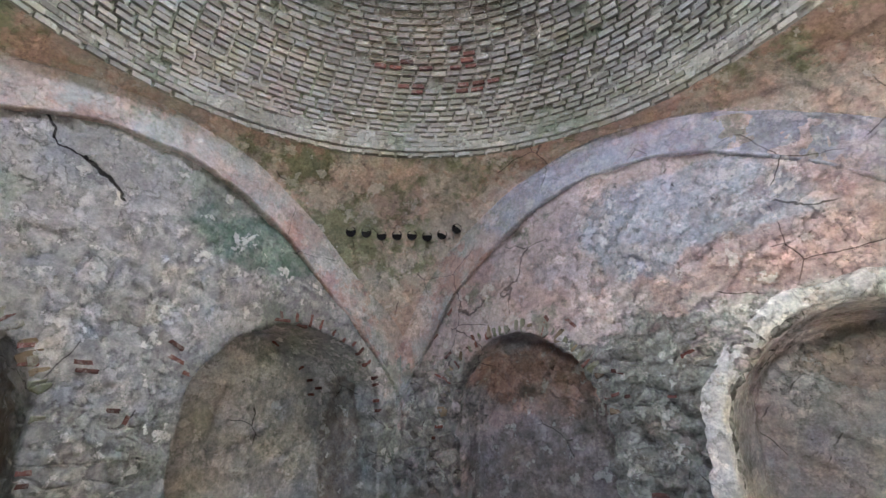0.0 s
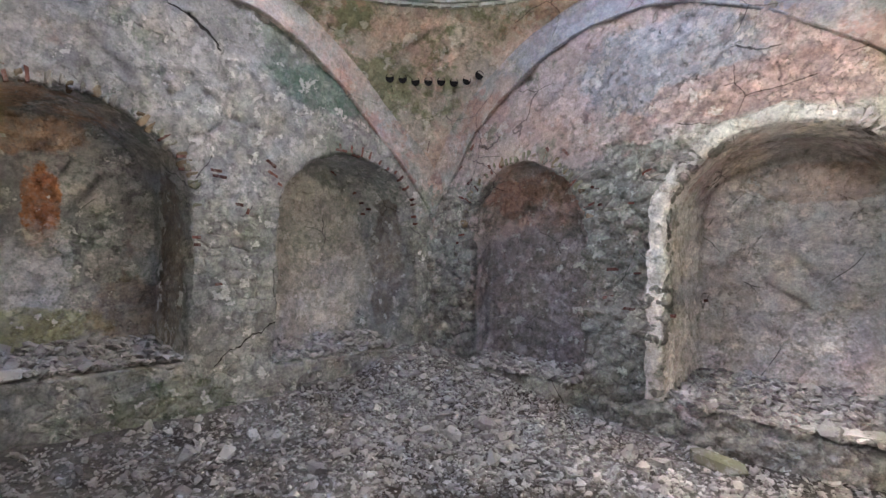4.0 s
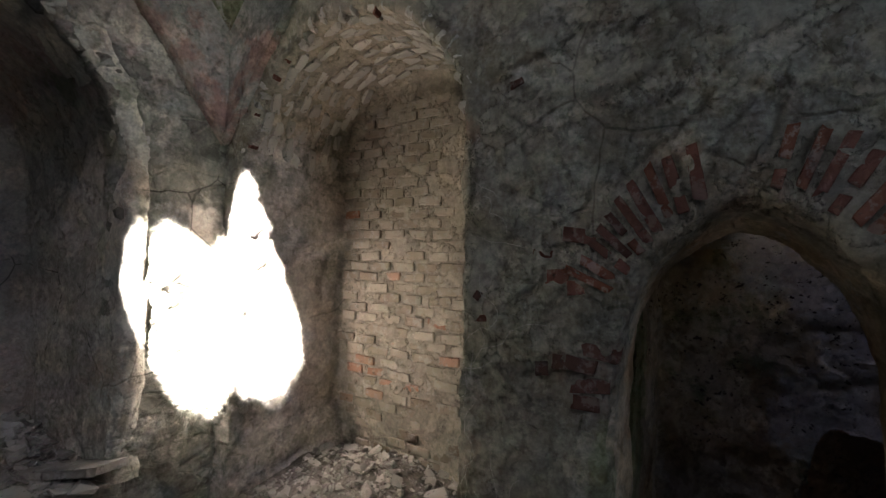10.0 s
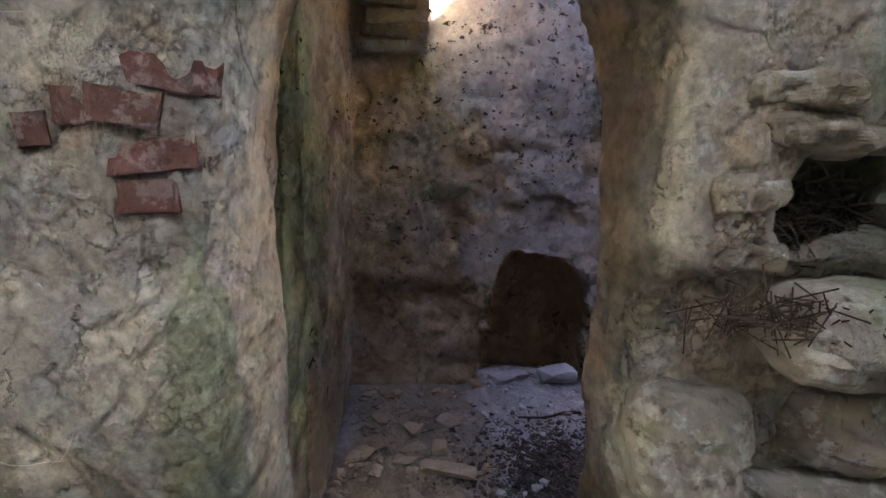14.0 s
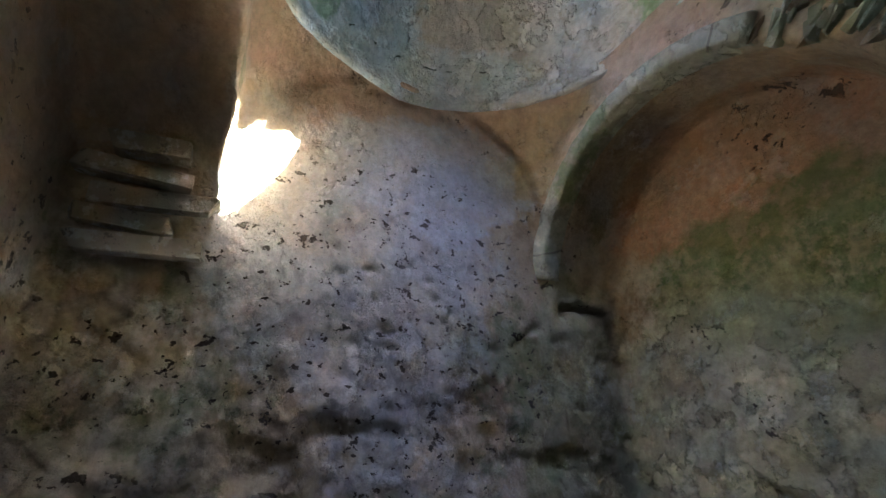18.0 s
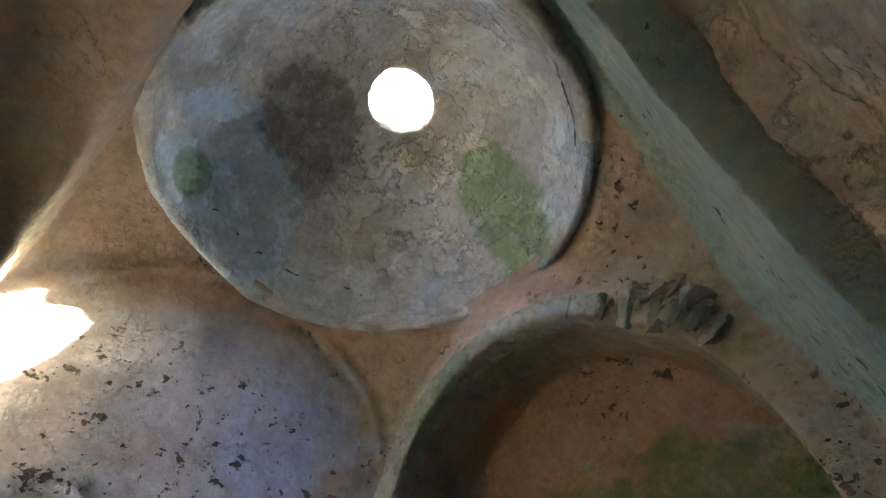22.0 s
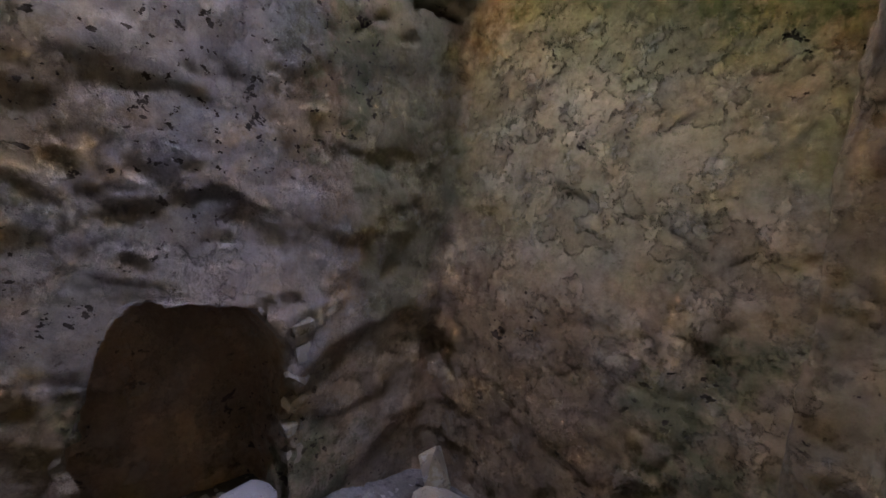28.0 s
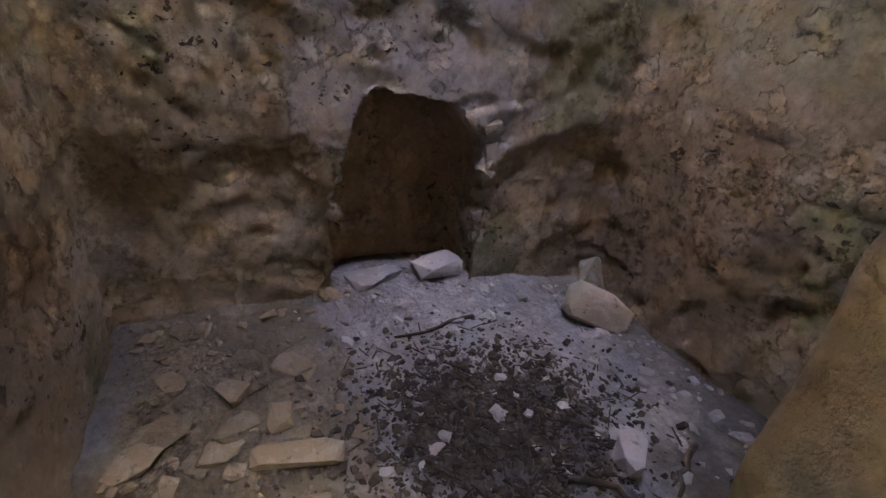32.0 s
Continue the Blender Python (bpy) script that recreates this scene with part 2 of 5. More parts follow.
    if flecks:
        white = n.ramp(n.noise(5.0, 12.0, 0.64, (1, 14, 22)), 0.59, 0.605)
        c = n.mix(c, (0.6, 0.57, 0.52), n.scaled(white, flecks))
        layers.append((white, relief * 0.6))
    if cracks:
        line = n.add("ShaderNodeMath", operation="MULTIPLY")
        split = n.ramp(n.cells(1.25, "DISTANCE_TO_EDGE", (2, 6, 3)), 0.008, 0.003)
        n.link(split, line.inputs[0])
        n.link(n.ramp(n.noise(1.1, 5.0, 0.6, (5, 19, 7)), 0.56, 0.6), line.inputs[1])
        c = n.mix(c, (0.025, 0.022, 0.02), n.scaled(line.outputs[0], cracks))
    grainy = n.mix((1 - 0.11 * crisp,) * 3, (1 + 0.1 * crisp, 1 + 0.09 * crisp, 1 + 0.08 * crisp), n.ramp(fine, 0.35, 0.65))
    c = n.mix(c, grainy, 1.0, "MULTIPLY")
    if pits:
        area = n.add("ShaderNodeMath", operation="MAXIMUM")
        n.link(n.spot((4.99, 1.4, 1.9), (0.25, 0.8, 0.75), 0.5), area.inputs[0])
        n.link(n.scaled(n.ramp(n.noise(1.8, 6.0, 0.6, (2, 6, 1)), 0.52, 0.6), 0.9), area.inputs[1])
        # Pits are bump only; dark colour stands in for the shade inside them.
        for scale, seed, share in ((13.0, 6, 0.625), (27.0, 16, 0.635)):
            hole = n.ramp(n.noise(scale, 4.0, 0.6, (seed, 2, 4), (1, 1, 1.3), 0.25), share, share + 0.02)
            both = n.add("ShaderNodeMath", operation="MULTIPLY")
            n.link(hole, both.inputs[0])
            n.link(area.outputs[0], both.inputs[1])
            c = n.mix(c, (0.075, 0.055, 0.04), n.scaled(both.outputs[0], 0.9))
            deep = n.add("ShaderNodeMath", operation="SUBTRACT")
            deep.inputs[0].default_value = 1.0
            n.link(both.outputs[0], deep.inputs[1])
            layers.append((deep.outputs[0], pits))
    # Gashes: near-black colour paints the dark void of each crack.
    for a, b, width in gashes:
        line = n.gash(a, b, width)
        c = n.mix(c, (0.02, 0.018, 0.015), n.scaled(line, 0.9))
        deep = n.add("ShaderNodeMath", operation="SUBTRACT")
        deep.inputs[0].default_value = 1.0
        n.link(line, deep.inputs[1])
        layers.append((deep.outputs[0], 0.02))
    if tone != 1.0:
        c = n.mix(c, (tone, tone, tone), 1.0, "MULTIPLY")
    n.bump(*layers)
    return n.done(c)


M_WEST = weathered("old_plaster_west", (0.36, 0.345, 0.335), (0.43, 0.405, 0.385),
                   [((0.2, 0.24, 0.18), 1.3, 0.56, 0.66, 0.6), ((0.5, 0.47, 0.44), 2.6, 0.57, 0.66, 0.5), ((0.42, 0.29, 0.24), 1.1, 0.6, 0.72, 0.5)],
                   [((0.11, 0.2, 0.14), (-3.24, 3.2, 4.15), (0.5, 0.75, 0.3), 0.7), ((0.13, 0.19, 0.07), (-3.24, 1.6, 0.35), (0.6, 0.6, 0.3), 0.7),
                    ((0.52, 0.22, 0.11), (-4.3, 0.6, 2.4), (0.4, 0.17, 0.42), 0.95), ((0.52, 0.24, 0.13), (-4.3, -0.1, 2.5), (0.4, 0.28, 0.6), 0.9), ((0.5, 0.3, 0.2), (-3.9, 0.3, 3.1), (0.7, 0.8, 0.3), 0.8),
                    ((0.5, 0.49, 0.52), (-4.3, 0.6, 1.7), (0.4, 0.28, 0.5), 0.8), ((0.34, 0.33, 0.16), (-4.3, 0.4, 1.1), (0.4, 0.8, 0.22), 0.7),
                    # Both niches' right reveals: brownish plaster, darkened further to paint their shadow.
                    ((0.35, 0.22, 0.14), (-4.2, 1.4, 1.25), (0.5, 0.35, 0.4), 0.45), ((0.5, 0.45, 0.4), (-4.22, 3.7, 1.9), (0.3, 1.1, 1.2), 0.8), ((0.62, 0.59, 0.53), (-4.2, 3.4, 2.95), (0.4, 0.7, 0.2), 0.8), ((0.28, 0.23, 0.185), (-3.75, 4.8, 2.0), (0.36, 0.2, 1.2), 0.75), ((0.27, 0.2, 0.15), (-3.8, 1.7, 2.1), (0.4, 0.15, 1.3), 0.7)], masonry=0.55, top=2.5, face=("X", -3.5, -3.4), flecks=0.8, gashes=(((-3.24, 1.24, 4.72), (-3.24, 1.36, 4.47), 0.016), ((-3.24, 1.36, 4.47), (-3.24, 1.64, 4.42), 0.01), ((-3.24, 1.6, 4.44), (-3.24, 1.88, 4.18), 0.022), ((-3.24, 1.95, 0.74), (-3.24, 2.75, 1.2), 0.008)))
M_NORTH = weathered("painted_plaster_north", (0.468, 0.390, 0.377), (0.520, 0.429, 0.416),
                    [((0.45, 0.3, 0.26), 1.2, 0.5, 0.64, 0.6), ((0.16, 0.19, 0.13), 1.5, 0.56, 0.7, 0.7)],
                    [((0.36, 0.385, 0.44), (0.3, 5.06, 4.1), (0.95, 0.6, 0.5), 0.85), ((0.46, 0.31, 0.27), (1.3, 5.06, 3.62), (1.2, 0.5, 0.3), 0.7),
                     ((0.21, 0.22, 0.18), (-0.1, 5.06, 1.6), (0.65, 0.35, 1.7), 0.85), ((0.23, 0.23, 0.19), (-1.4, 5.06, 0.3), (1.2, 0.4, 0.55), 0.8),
                     # Small niche: reddish crown, dark grey-brown lower back.
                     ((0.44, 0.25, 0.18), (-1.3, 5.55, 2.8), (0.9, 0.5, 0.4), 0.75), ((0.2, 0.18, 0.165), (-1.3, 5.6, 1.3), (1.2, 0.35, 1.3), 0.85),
                     # The pier in the sun patch is coloured paler to boost bounced light.
                     ((0.62, 0.58, 0.5), (0.42, 5.3, 1.6), (0.2, 0.7, 1.7), 0.85), ((0.66, 0.62, 0.55), (2.72, 5.06, 1.6), (0.42, 0.3, 1.9), 0.9), ((0.62, 0.55, 0.5), (1.41, 6.3, 1.6), (1.3, 0.75, 1.9), 0.9), ((0.52, 0.33, 0.25), (1.7, 6.4, 2.9), (0.8, 0.5, 0.22), 0.55), ((0.6, 0.57, 0.5), (1.41, 5.2, 3.2), (1.2, 0.5, 0.2), 0.8), ((0.58, 0.54, 0.5), (2.4, 5.7, 1.7), (0.2, 0.8, 1.6), 0.8)], masonry=0.85, top=3.05, face=("Y", 5.32, 5.22))
M_EAST = weathered("old_plaster_east", (0.31, 0.285, 0.235), (0.39, 0.36, 0.3),
                   [((0.22, 0.235, 0.15), 1.2, 0.56, 0.7, 0.3), ((0.34, 0.22, 0.18), 1.8, 0.58, 0.68, 0.5), ((0.44, 0.41, 0.37), 3.0, 0.56, 0.64, 0.6), ((0.2, 0.18, 0.15), 4.2, 0.57, 0.64, 0.35)],
                   [((0.19, 0.22, 0.12), (3.02, 0.6, 1.3), (0.3, 0.8, 1.0), 0.6), ((0.52, 0.41, 0.29), (3.22, 2.04, 1.3), (0.3, 0.47, 1.1), 0.9), ((0.52, 0.37, 0.25), (3.45, 1.7, 2.2), (0.28, 1.2, 1.6), 0.95), ((0.36, 0.27, 0.18), (3.02, 1.45, 1.25), (0.2, 0.16, 0.5), 0.7),
                    ((0.26, 0.29, 0.17), (3.02, 2.47, 0.7), (0.1, 0.09, 0.6), 0.75), ((0.6, 0.53, 0.5), (3.5, 4.9, 1.2), (0.7, 0.3, 1.9), 0.95), ((0.48, 0.42, 0.35), (3.5, 4.0, 3.05), (0.55, 0.95, 0.5), 0.95), ((0.42, 0.37, 0.31), (3.96, 4.0, 1.7), (0.3, 0.95, 1.9), 0.95)], masonry=0.3, top=2.4, face=("X", 3.2, 3.12), cracks=0.3, flecks=0.25)
M_PEND = weathered("painted_plaster_pendentive", (0.504, 0.372, 0.312), (0.480, 0.420, 0.360),
                   [((0.2, 0.23, 0.13), 1.1, 0.5, 0.64, 0.8), ((0.46, 0.29, 0.23), 1.7, 0.54, 0.66, 0.7)],
                   [((0.22, 0.25, 0.14), (-2.2, 4.2, 4.4), (0.6, 0.6, 0.4), 0.7)])
M_BAND = weathered("arch_band_plaster", (0.504, 0.408, 0.372), (0.432, 0.420, 0.396),
                   [((0.45, 0.25, 0.2), 1.5, 0.52, 0.64, 0.6), ((0.24, 0.26, 0.2), 1.2, 0.55, 0.66, 0.7)],
                   [((0.33, 0.34, 0.46), (0.3, 4.9, 4.8), (2.2, 0.4, 0.9), 0.6)], relief=0.006, dirt=0.25, cracks=0.5, flecks=0.3)
M_DOME = weathered("dome_mortar", (0.34, 0.32, 0.275), (0.42, 0.395, 0.345), [((0.168, 0.204, 0.120), 0.9, 0.5, 0.65, 0.6)], cracks=0.0, flecks=0.0)
M_CHAMBER = weathered("chamber_plaster", (0.5, 0.37, 0.24), (0.56, 0.44, 0.32),
                      [((0.16, 0.2, 0.09), 1.3, 0.56, 0.68, 0.6), ((0.33, 0.2, 0.11), 1.7, 0.56, 0.68, 0.6)],
                      [((0.52, 0.27, 0.15), (4.25, 0.26, 2.5), (0.75, 0.15, 0.36), 0.85), ((0.15, 0.22, 0.08), (4.1, 0.26, 2.0), (0.6, 0.15, 0.3), 0.75),
                       ((0.5, 0.46, 0.44), (4.99, 1.5, 2.3), (0.15, 0.62, 0.9), 0.75), ((0.46, 0.41, 0.25), (4.35, 0.26, 1.5), (0.7, 0.1, 0.5), 0.7), ((0.3, 0.19, 0.1), (4.25, 0.45, 2.6), (0.75, 0.19, 0.4), 0.5),
                       ((0.52, 0.33, 0.2), (5.3, 1.35, 0.4), (0.3, 0.42, 0.65), 0.95), ((0.27, 0.17, 0.1), (4.6, 0.26, 0.3), (0.6, 0.15, 0.6), 0.6),
                       ((0.54, 0.35, 0.22), (4.25, 2.4, 2.5), (0.8, 0.35, 0.6), 0.8), ((0.56, 0.38, 0.27), (4.25, 1.36, 2.9), (1.1, 1.1, 0.24), 0.85), ((0.46, 0.55, 0.42), (3.44, 1.36, 2.5), (0.08, 0.95, 0.75), 0.95), ((0.32, 0.38, 0.2), (3.75, 2.25, 1.2), (0.5, 0.5, 1.1), 0.75), ((0.3, 0.3, 0.15), (4.99, 0.55, 1.4), (0.3, 0.3, 0.7), 0.6), ((0.52, 0.48, 0.47), (4.99, 1.3, 0.9), (0.1, 0.5, 0.5), 0.7), ((0.55, 0.53, 0.55), (4.99, 1.25, 2.55), (0.12, 0.55, 0.3), 0.7)], pits=0.016, cracks=0.0, relief=0.016, dirt=0.3, flecks=0.15, coats=0.6, tone=0.75, coat_top=1.9, crisp=0.9)
M_VAULT = weathered("chamber_dome_plaster", (0.46, 0.4, 0.34), (0.52, 0.47, 0.42),
                    [((0.33, 0.29, 0.25), 3.0, 0.5, 0.62, 0.6), ((0.56, 0.56, 0.58), 2.2, 0.54, 0.64, 0.6)],
                    [((0.5, 0.6, 0.68), (4.78, 1.72, 3.2), (0.36, 0.42, 0.34), 0.85), ((0.5, 0.55, 0.6), (4.85, 1.2, 3.05), (0.25, 0.4, 0.2), 0.7), ((0.15, 0.26, 0.08), (4.1, 0.74, 3.35), (0.2, 0.22, 0.5), 0.7),
                     ((0.19, 0.27, 0.11), (3.7, 1.9, 3.2), (0.3, 0.3, 0.3), 0.75), ((0.16, 0.26, 0.15), (4.7, 1.82, 3.12), (0.09, 0.09, 0.1), 0.8), ((0.2, 0.16, 0.13), (4.5, 1.6, 3.62), (0.26, 0.28, 0.2), 0.85), ((0.2, 0.17, 0.14), (4.62, 1.4, 3.45), (0.14, 0.14, 0.16), 0.7),
                     ((0.62, 0.61, 0.62), (3.75, 0.85, 3.1), (0.28, 0.2, 0.24), 0.8)],
                    relief=0.014, dirt=0.2, flecks=0.2, cracks=0.0, coats=0.55, tone=1.0, crisp=0.9,
                    gashes=(((4.9, 1.15, 3.12), (4.82, 0.95, 3.14), 0.006), ((4.8, 1.95, 3.1), (4.62, 2.02, 3.2), 0.007), ((3.62, 0.95, 3.08), (3.56, 1.12, 3.14), 0.014)))
M_GROUND = weathered("rubble_soil", (0.19, 0.17, 0.155), (0.27, 0.245, 0.225), [((0.07, 0.055, 0.045), 0.8, 0.48, 0.6, 0.6)],
                     # Brown earth on the chamber's left is darkened for the weaker light there.
                     [((0.06, 0.042, 0.033), (0.5, 2.3, 0.1), (1.5, 1.2, 0.6), 0.92), ((0.4, 0.375, 0.38), (4.5, 1.2, -0.15), (0.8, 0.7, 0.3), 0.8), ((0.05, 0.042, 0.035), (4.15, 1.25, -0.15), (0.3, 0.35, 0.3), 0.7), ((0.2, 0.155, 0.1), (4.3, 2.1, -0.15), (1.0, 0.4, 0.3), 0.85)], grain=60, relief=0.02, cracks=0.0, flecks=0.0)


M_ARCHRIM = weathered("arch_rim_plaster", (0.36, 0.33, 0.24), (0.43, 0.4, 0.31), [((0.2, 0.25, 0.12), 2.6, 0.5, 0.62, 0.7)], relief=0.008, flecks=0.2, cracks=0.4, tone=0.85, crisp=0.9)


M_LIMECOAT = weathered("limewash_coat", (0.62, 0.585, 0.53), (0.7, 0.66, 0.6), [((0.5, 0.4, 0.33), 3.0, 0.56, 0.64, 0.5), ((0.36, 0.38, 0.28), 2.0, 0.58, 0.68, 0.5)], relief=0.012, cracks=0.3, flecks=0.3)


def piece_material(name, dark, light, roughness=0.9, moss=0.0, lime=0.45):
    """Loose or set pieces: each takes its own shade."""
    n = Nodes(name, roughness)
    info = n.add("ShaderNodeObjectInfo").outputs["Random"]
    isle = n.add("ShaderNodeNewGeometry").outputs["Random Per Island"]
    s = n.add("ShaderNodeMath", operation="ADD")
    n.link(info, s.inputs[0])
    n.link(isle, s.inputs[1])
    f = n.add("ShaderNodeMath", operation="FRACT")
    n.link(s.outputs[0], f.inputs[0])
    c = n.mix(dark, light, f.outputs[0])
    c = n.mix(c, (0.5, 0.48, 0.44), n.scaled(n.ramp(n.noise(14.0, 9.0, 0.7, (5, 1, 3)), 0.52, 0.58), lime))
    c = n.mix(c, (0.05, 0.045, 0.04), n.scaled(n.ramp(n.noise(22.0, 9.0, 0.7, (2, 8, 6)), 0.57, 0.63), 0.5))
    if moss:
        c = n.mix(c, (0.2, 0.21, 0.12), n.scaled(n.ramp(n.noise(2.5, 7.0, 0.7, (9, 3, 4)), 0.45, 0.62), moss))
    fine = n.noise(70.0, 8.0, 0.7)
    n.bump((n.noise(18.0, 8.0, 0.7), 0.012), (fine, 0.004))
    return n.done(c)


M_RUBBLE = piece_material("plaster_rubble", (0.27, 0.237, 0.22), (0.5, 0.455, 0.425))
M_TAN = piece_material("tan_stone", (0.28, 0.23, 0.165), (0.4, 0.34, 0.26))
M_SOILED = piece_material("soiled_rubble", (0.08, 0.062, 0.05), (0.3, 0.27, 0.24))
M_EARTHEN = piece_material("earthen_stone", (0.17, 0.125, 0.08), (0.32, 0.245, 0.16), lime=0.15)
M_WORNBRICK = piece_material("worn_pink_brick", (0.36, 0.17, 0.11), (0.5, 0.33, 0.25), moss=0.2)
# Near-black that paints the darkness inside the pipe holes.
M_HOLE_DARK = piece_material("painted_hole_dark", (0.008, 0.007, 0.006), (0.012, 0.011, 0.01), lime=0.0)
M_RIM = piece_material("limewashed_stone", (0.42, 0.4, 0.37), (0.62, 0.58, 0.53))
M_STONE = piece_material("mossy_stone", (0.22, 0.2, 0.165), (0.32, 0.29, 0.24), moss=0.75)
M_BRICK = piece_material("red_brick", (0.12, 0.06, 0.048), (0.27, 0.125, 0.095), lime=0.22)
M_PALE = piece_material("limewashed_brick", (0.3, 0.24, 0.19), (0.5, 0.43, 0.36), moss=0.3)
M_DOMEBRICK = piece_material("grey_dome_brick", (0.22, 0.2, 0.17), (0.44, 0.4, 0.35), moss=0.45, lime=0.3)
M_REDDISH = piece_material("orange_red_brick", (0.2, 0.085, 0.055), (0.34, 0.15, 0.1), lime=0.35)
M_LEDGE = piece_material("earthy_ledge_stone", (0.2, 0.17, 0.13), (0.31, 0.265, 0.2), moss=0.25)
M_TWIG = piece_material("dead_twigs", (0.03, 0.023, 0.018), (0.09, 0.066, 0.045), lime=0.1)

# ---- shaping tools ----
def hashed(ix, iy, iz, seed):
    h = (ix.astype(np.int64) * 374761393 + iy.astype(np.int64) * 668265263 + iz.astype(np.int64) * 2147483647 + seed * 1274126177) & 0xFFFFFFFF
    h = ((h ^ (h >> 13)) * 1274126177) & 0xFFFFFFFF
    return ((h ^ (h >> 16)) & 0xFFFF) / 65535.0


def value_noise(p, scale, seed):
    q = p * scale
    i = np.floor(q).astype(np.int64)
    f = q - i
    f = f * f * (3 - 2 * f)
    out = np.zeros(len(p))
    for dx in (0, 1):
        for dy in (0, 1):
            for dz in (0, 1):
                w = (f[:, 0] if dx else 1 - f[:, 0]) * (f[:, 1] if dy else 1 - f[:, 1]) * (f[:, 2] if dz else 1 - f[:, 2])
                out += w * hashed(i[:, 0] + dx, i[:, 1] + dy, i[:, 2] + dz, seed)
    return out * 2 - 1


def fbm(p, scale, octaves=4, seed=1, gain=0.5):
    out, a = np.zeros(len(p)), 1.0
    for k in range(octaves):
        out += a * value_noise(p, scale * 2 ** k, seed + 17 * k)
        a *= gain
    return out


def worley(p, scale, seed):
    """Distance to the nearest and the second nearest seed, and the nearest one's number."""
    q = p * scale
    i = np.floor(q).astype(np.int64)
    d1, d2, num = np.full(len(p), 9.0), np.full(len(p), 9.0), np.zeros(len(p))
    for dx in (-1, 0, 1):
        for dy in (-1, 0, 1):
            for dz in (-1, 0, 1):
                c = i + (dx, dy, dz)
                o = np.stack([hashed(c[:, 0], c[:, 1], c[:, 2], seed + k) for k in range(3)], 1)
                d = np.linalg.norm(c + o - q, axis=1)
                near = d < d1
                d2 = np.where(near, d1, np.minimum(d2, d))
                num = np.where(near, o[:, 0], num)
                d1 = np.where(near, d, d1)
    return d1, d2, num


def solid(verts, faces):
    bm = bmesh.new()
    vs = [bm.verts.new(v) for v in verts]
    for f in faces:
        bm.faces.new([vs[k] for k in f])
    bmesh.ops.recalc_face_normals(bm, faces=bm.faces)
    return bm


def box_bm(x0, x1, y0, y1, z0, z1):
    v = [(x, y, z) for x in (x0, x1) for y in (y0, y1) for z in (z0, z1)]
    return solid(v, [(0, 1, 3, 2), (4, 6, 7, 5), (0, 4, 5, 1), (2, 3, 7, 6), (0, 2, 6, 4), (1, 5, 7, 3)])


def arch_profile(half, base, spring, apex, point=0.0, steps=20):
    """Outline of an arched opening, from its left foot over the crown to its right foot: (sideways, up)."""
    out = [(-half, base)]
    for k in range(steps + 1):
        a = math.pi * (1 - k / steps)
        s, c = math.sin(a), math.cos(a)
        u = half * c
        rise = (apex - spring) * (s ** (1 - 0.0) * (1 - point) + point * (1 - abs(c) ** 1.35))
        out.append((u, spring + rise))
    out.append((half, base))
    return out


def prism(profile, at, axis, d0, d1, grow=0.0):
    """The profile pushed from depth d0 to d1 along x or y; at: its middle on the other axis. grow: widening at d1."""
    verts, n = [], len(profile)
    for d, g in ((d0, 0.0), (d1, grow)):
        for u, v in profile:
            w = at + u * (1 + g)
            verts.append((d, w, v) if axis == "x" else (w, d, v))
    faces = [tuple(range(n)), tuple(range(2 * n - 1, n - 1, -1))]
    faces += [(k, (k + 1) % n, n + (k + 1) % n, n + k) for k in range(n)]
    return solid(verts, faces)


def tapered(front, rear, at, d0, d1):
    """A passage along x whose outline changes from front to rear."""
    n = len(front)
    verts = [(d, at + u, v) for d, outline in ((d0, front), (d1, rear)) for u, v in outline]
    return solid(verts, [tuple(range(n)), tuple(range(2 * n - 1, n - 1, -1))] + [(k, (k + 1) % n, n + (k + 1) % n, n + k) for k in range(n)])


def rock_bm(centre, size, seed, points=26):
    """A lump with flat faces."""
    rng = random.Random(seed)
    bm = bmesh.new()
    for _ in range(points):
        v = Vector((rng.gauss(0, 1), rng.gauss(0, 1), rng.gauss(0, 1))).normalized()
        v = Vector((math.copysign(abs(v.x) ** 0.6, v.x), math.copysign(abs(v.y) ** 0.6, v.y), math.copysign(abs(v.z) ** 0.6, v.z)))
        bm.verts.new((centre[0] + v.x * size[0], centre[1] + v.y * size[1], centre[2] + v.z * size[2]))
    hull = bmesh.ops.convex_hull(bm, input=bm.verts)
    bmesh.ops.delete(bm, geom=[v for v in hull["geom_interior"] if isinstance(v, bmesh.types.BMVert)], context="VERTS")
    bmesh.ops.recalc_face_normals(bm, faces=bm.faces)
    return bm


def block_bm(size, seed, round=0.35):
    """A hewn or fallen block: a cube of many faces, rounded and dented."""
    bm = bmesh.new()
    bmesh.ops.create_cube(bm, size=2.0)
    bmesh.ops.subdivide_edges(bm, edges=bm.edges[:], cuts=11, use_grid_fill=True)
    for v in bm.verts:
        c = v.co
        long = (abs(c.x) ** 5 + abs(c.y) ** 5 + abs(c.z) ** 5) ** 0.2
        c = (c / long).lerp(c.normalized() * 1.12, round)
        way = c.normalized()
        p = Vector((c.x * size[0], c.y * size[1], c.z * size[2]))
        q = p * 9 + Vector((seed * 1.7, seed, 0))
        v.co = p + way * (0.022 * noise.noise(q) + 0.012 * noise.noise(q * 2.6) + 0.006 * noise.noise(q * 6.0))
    return bm


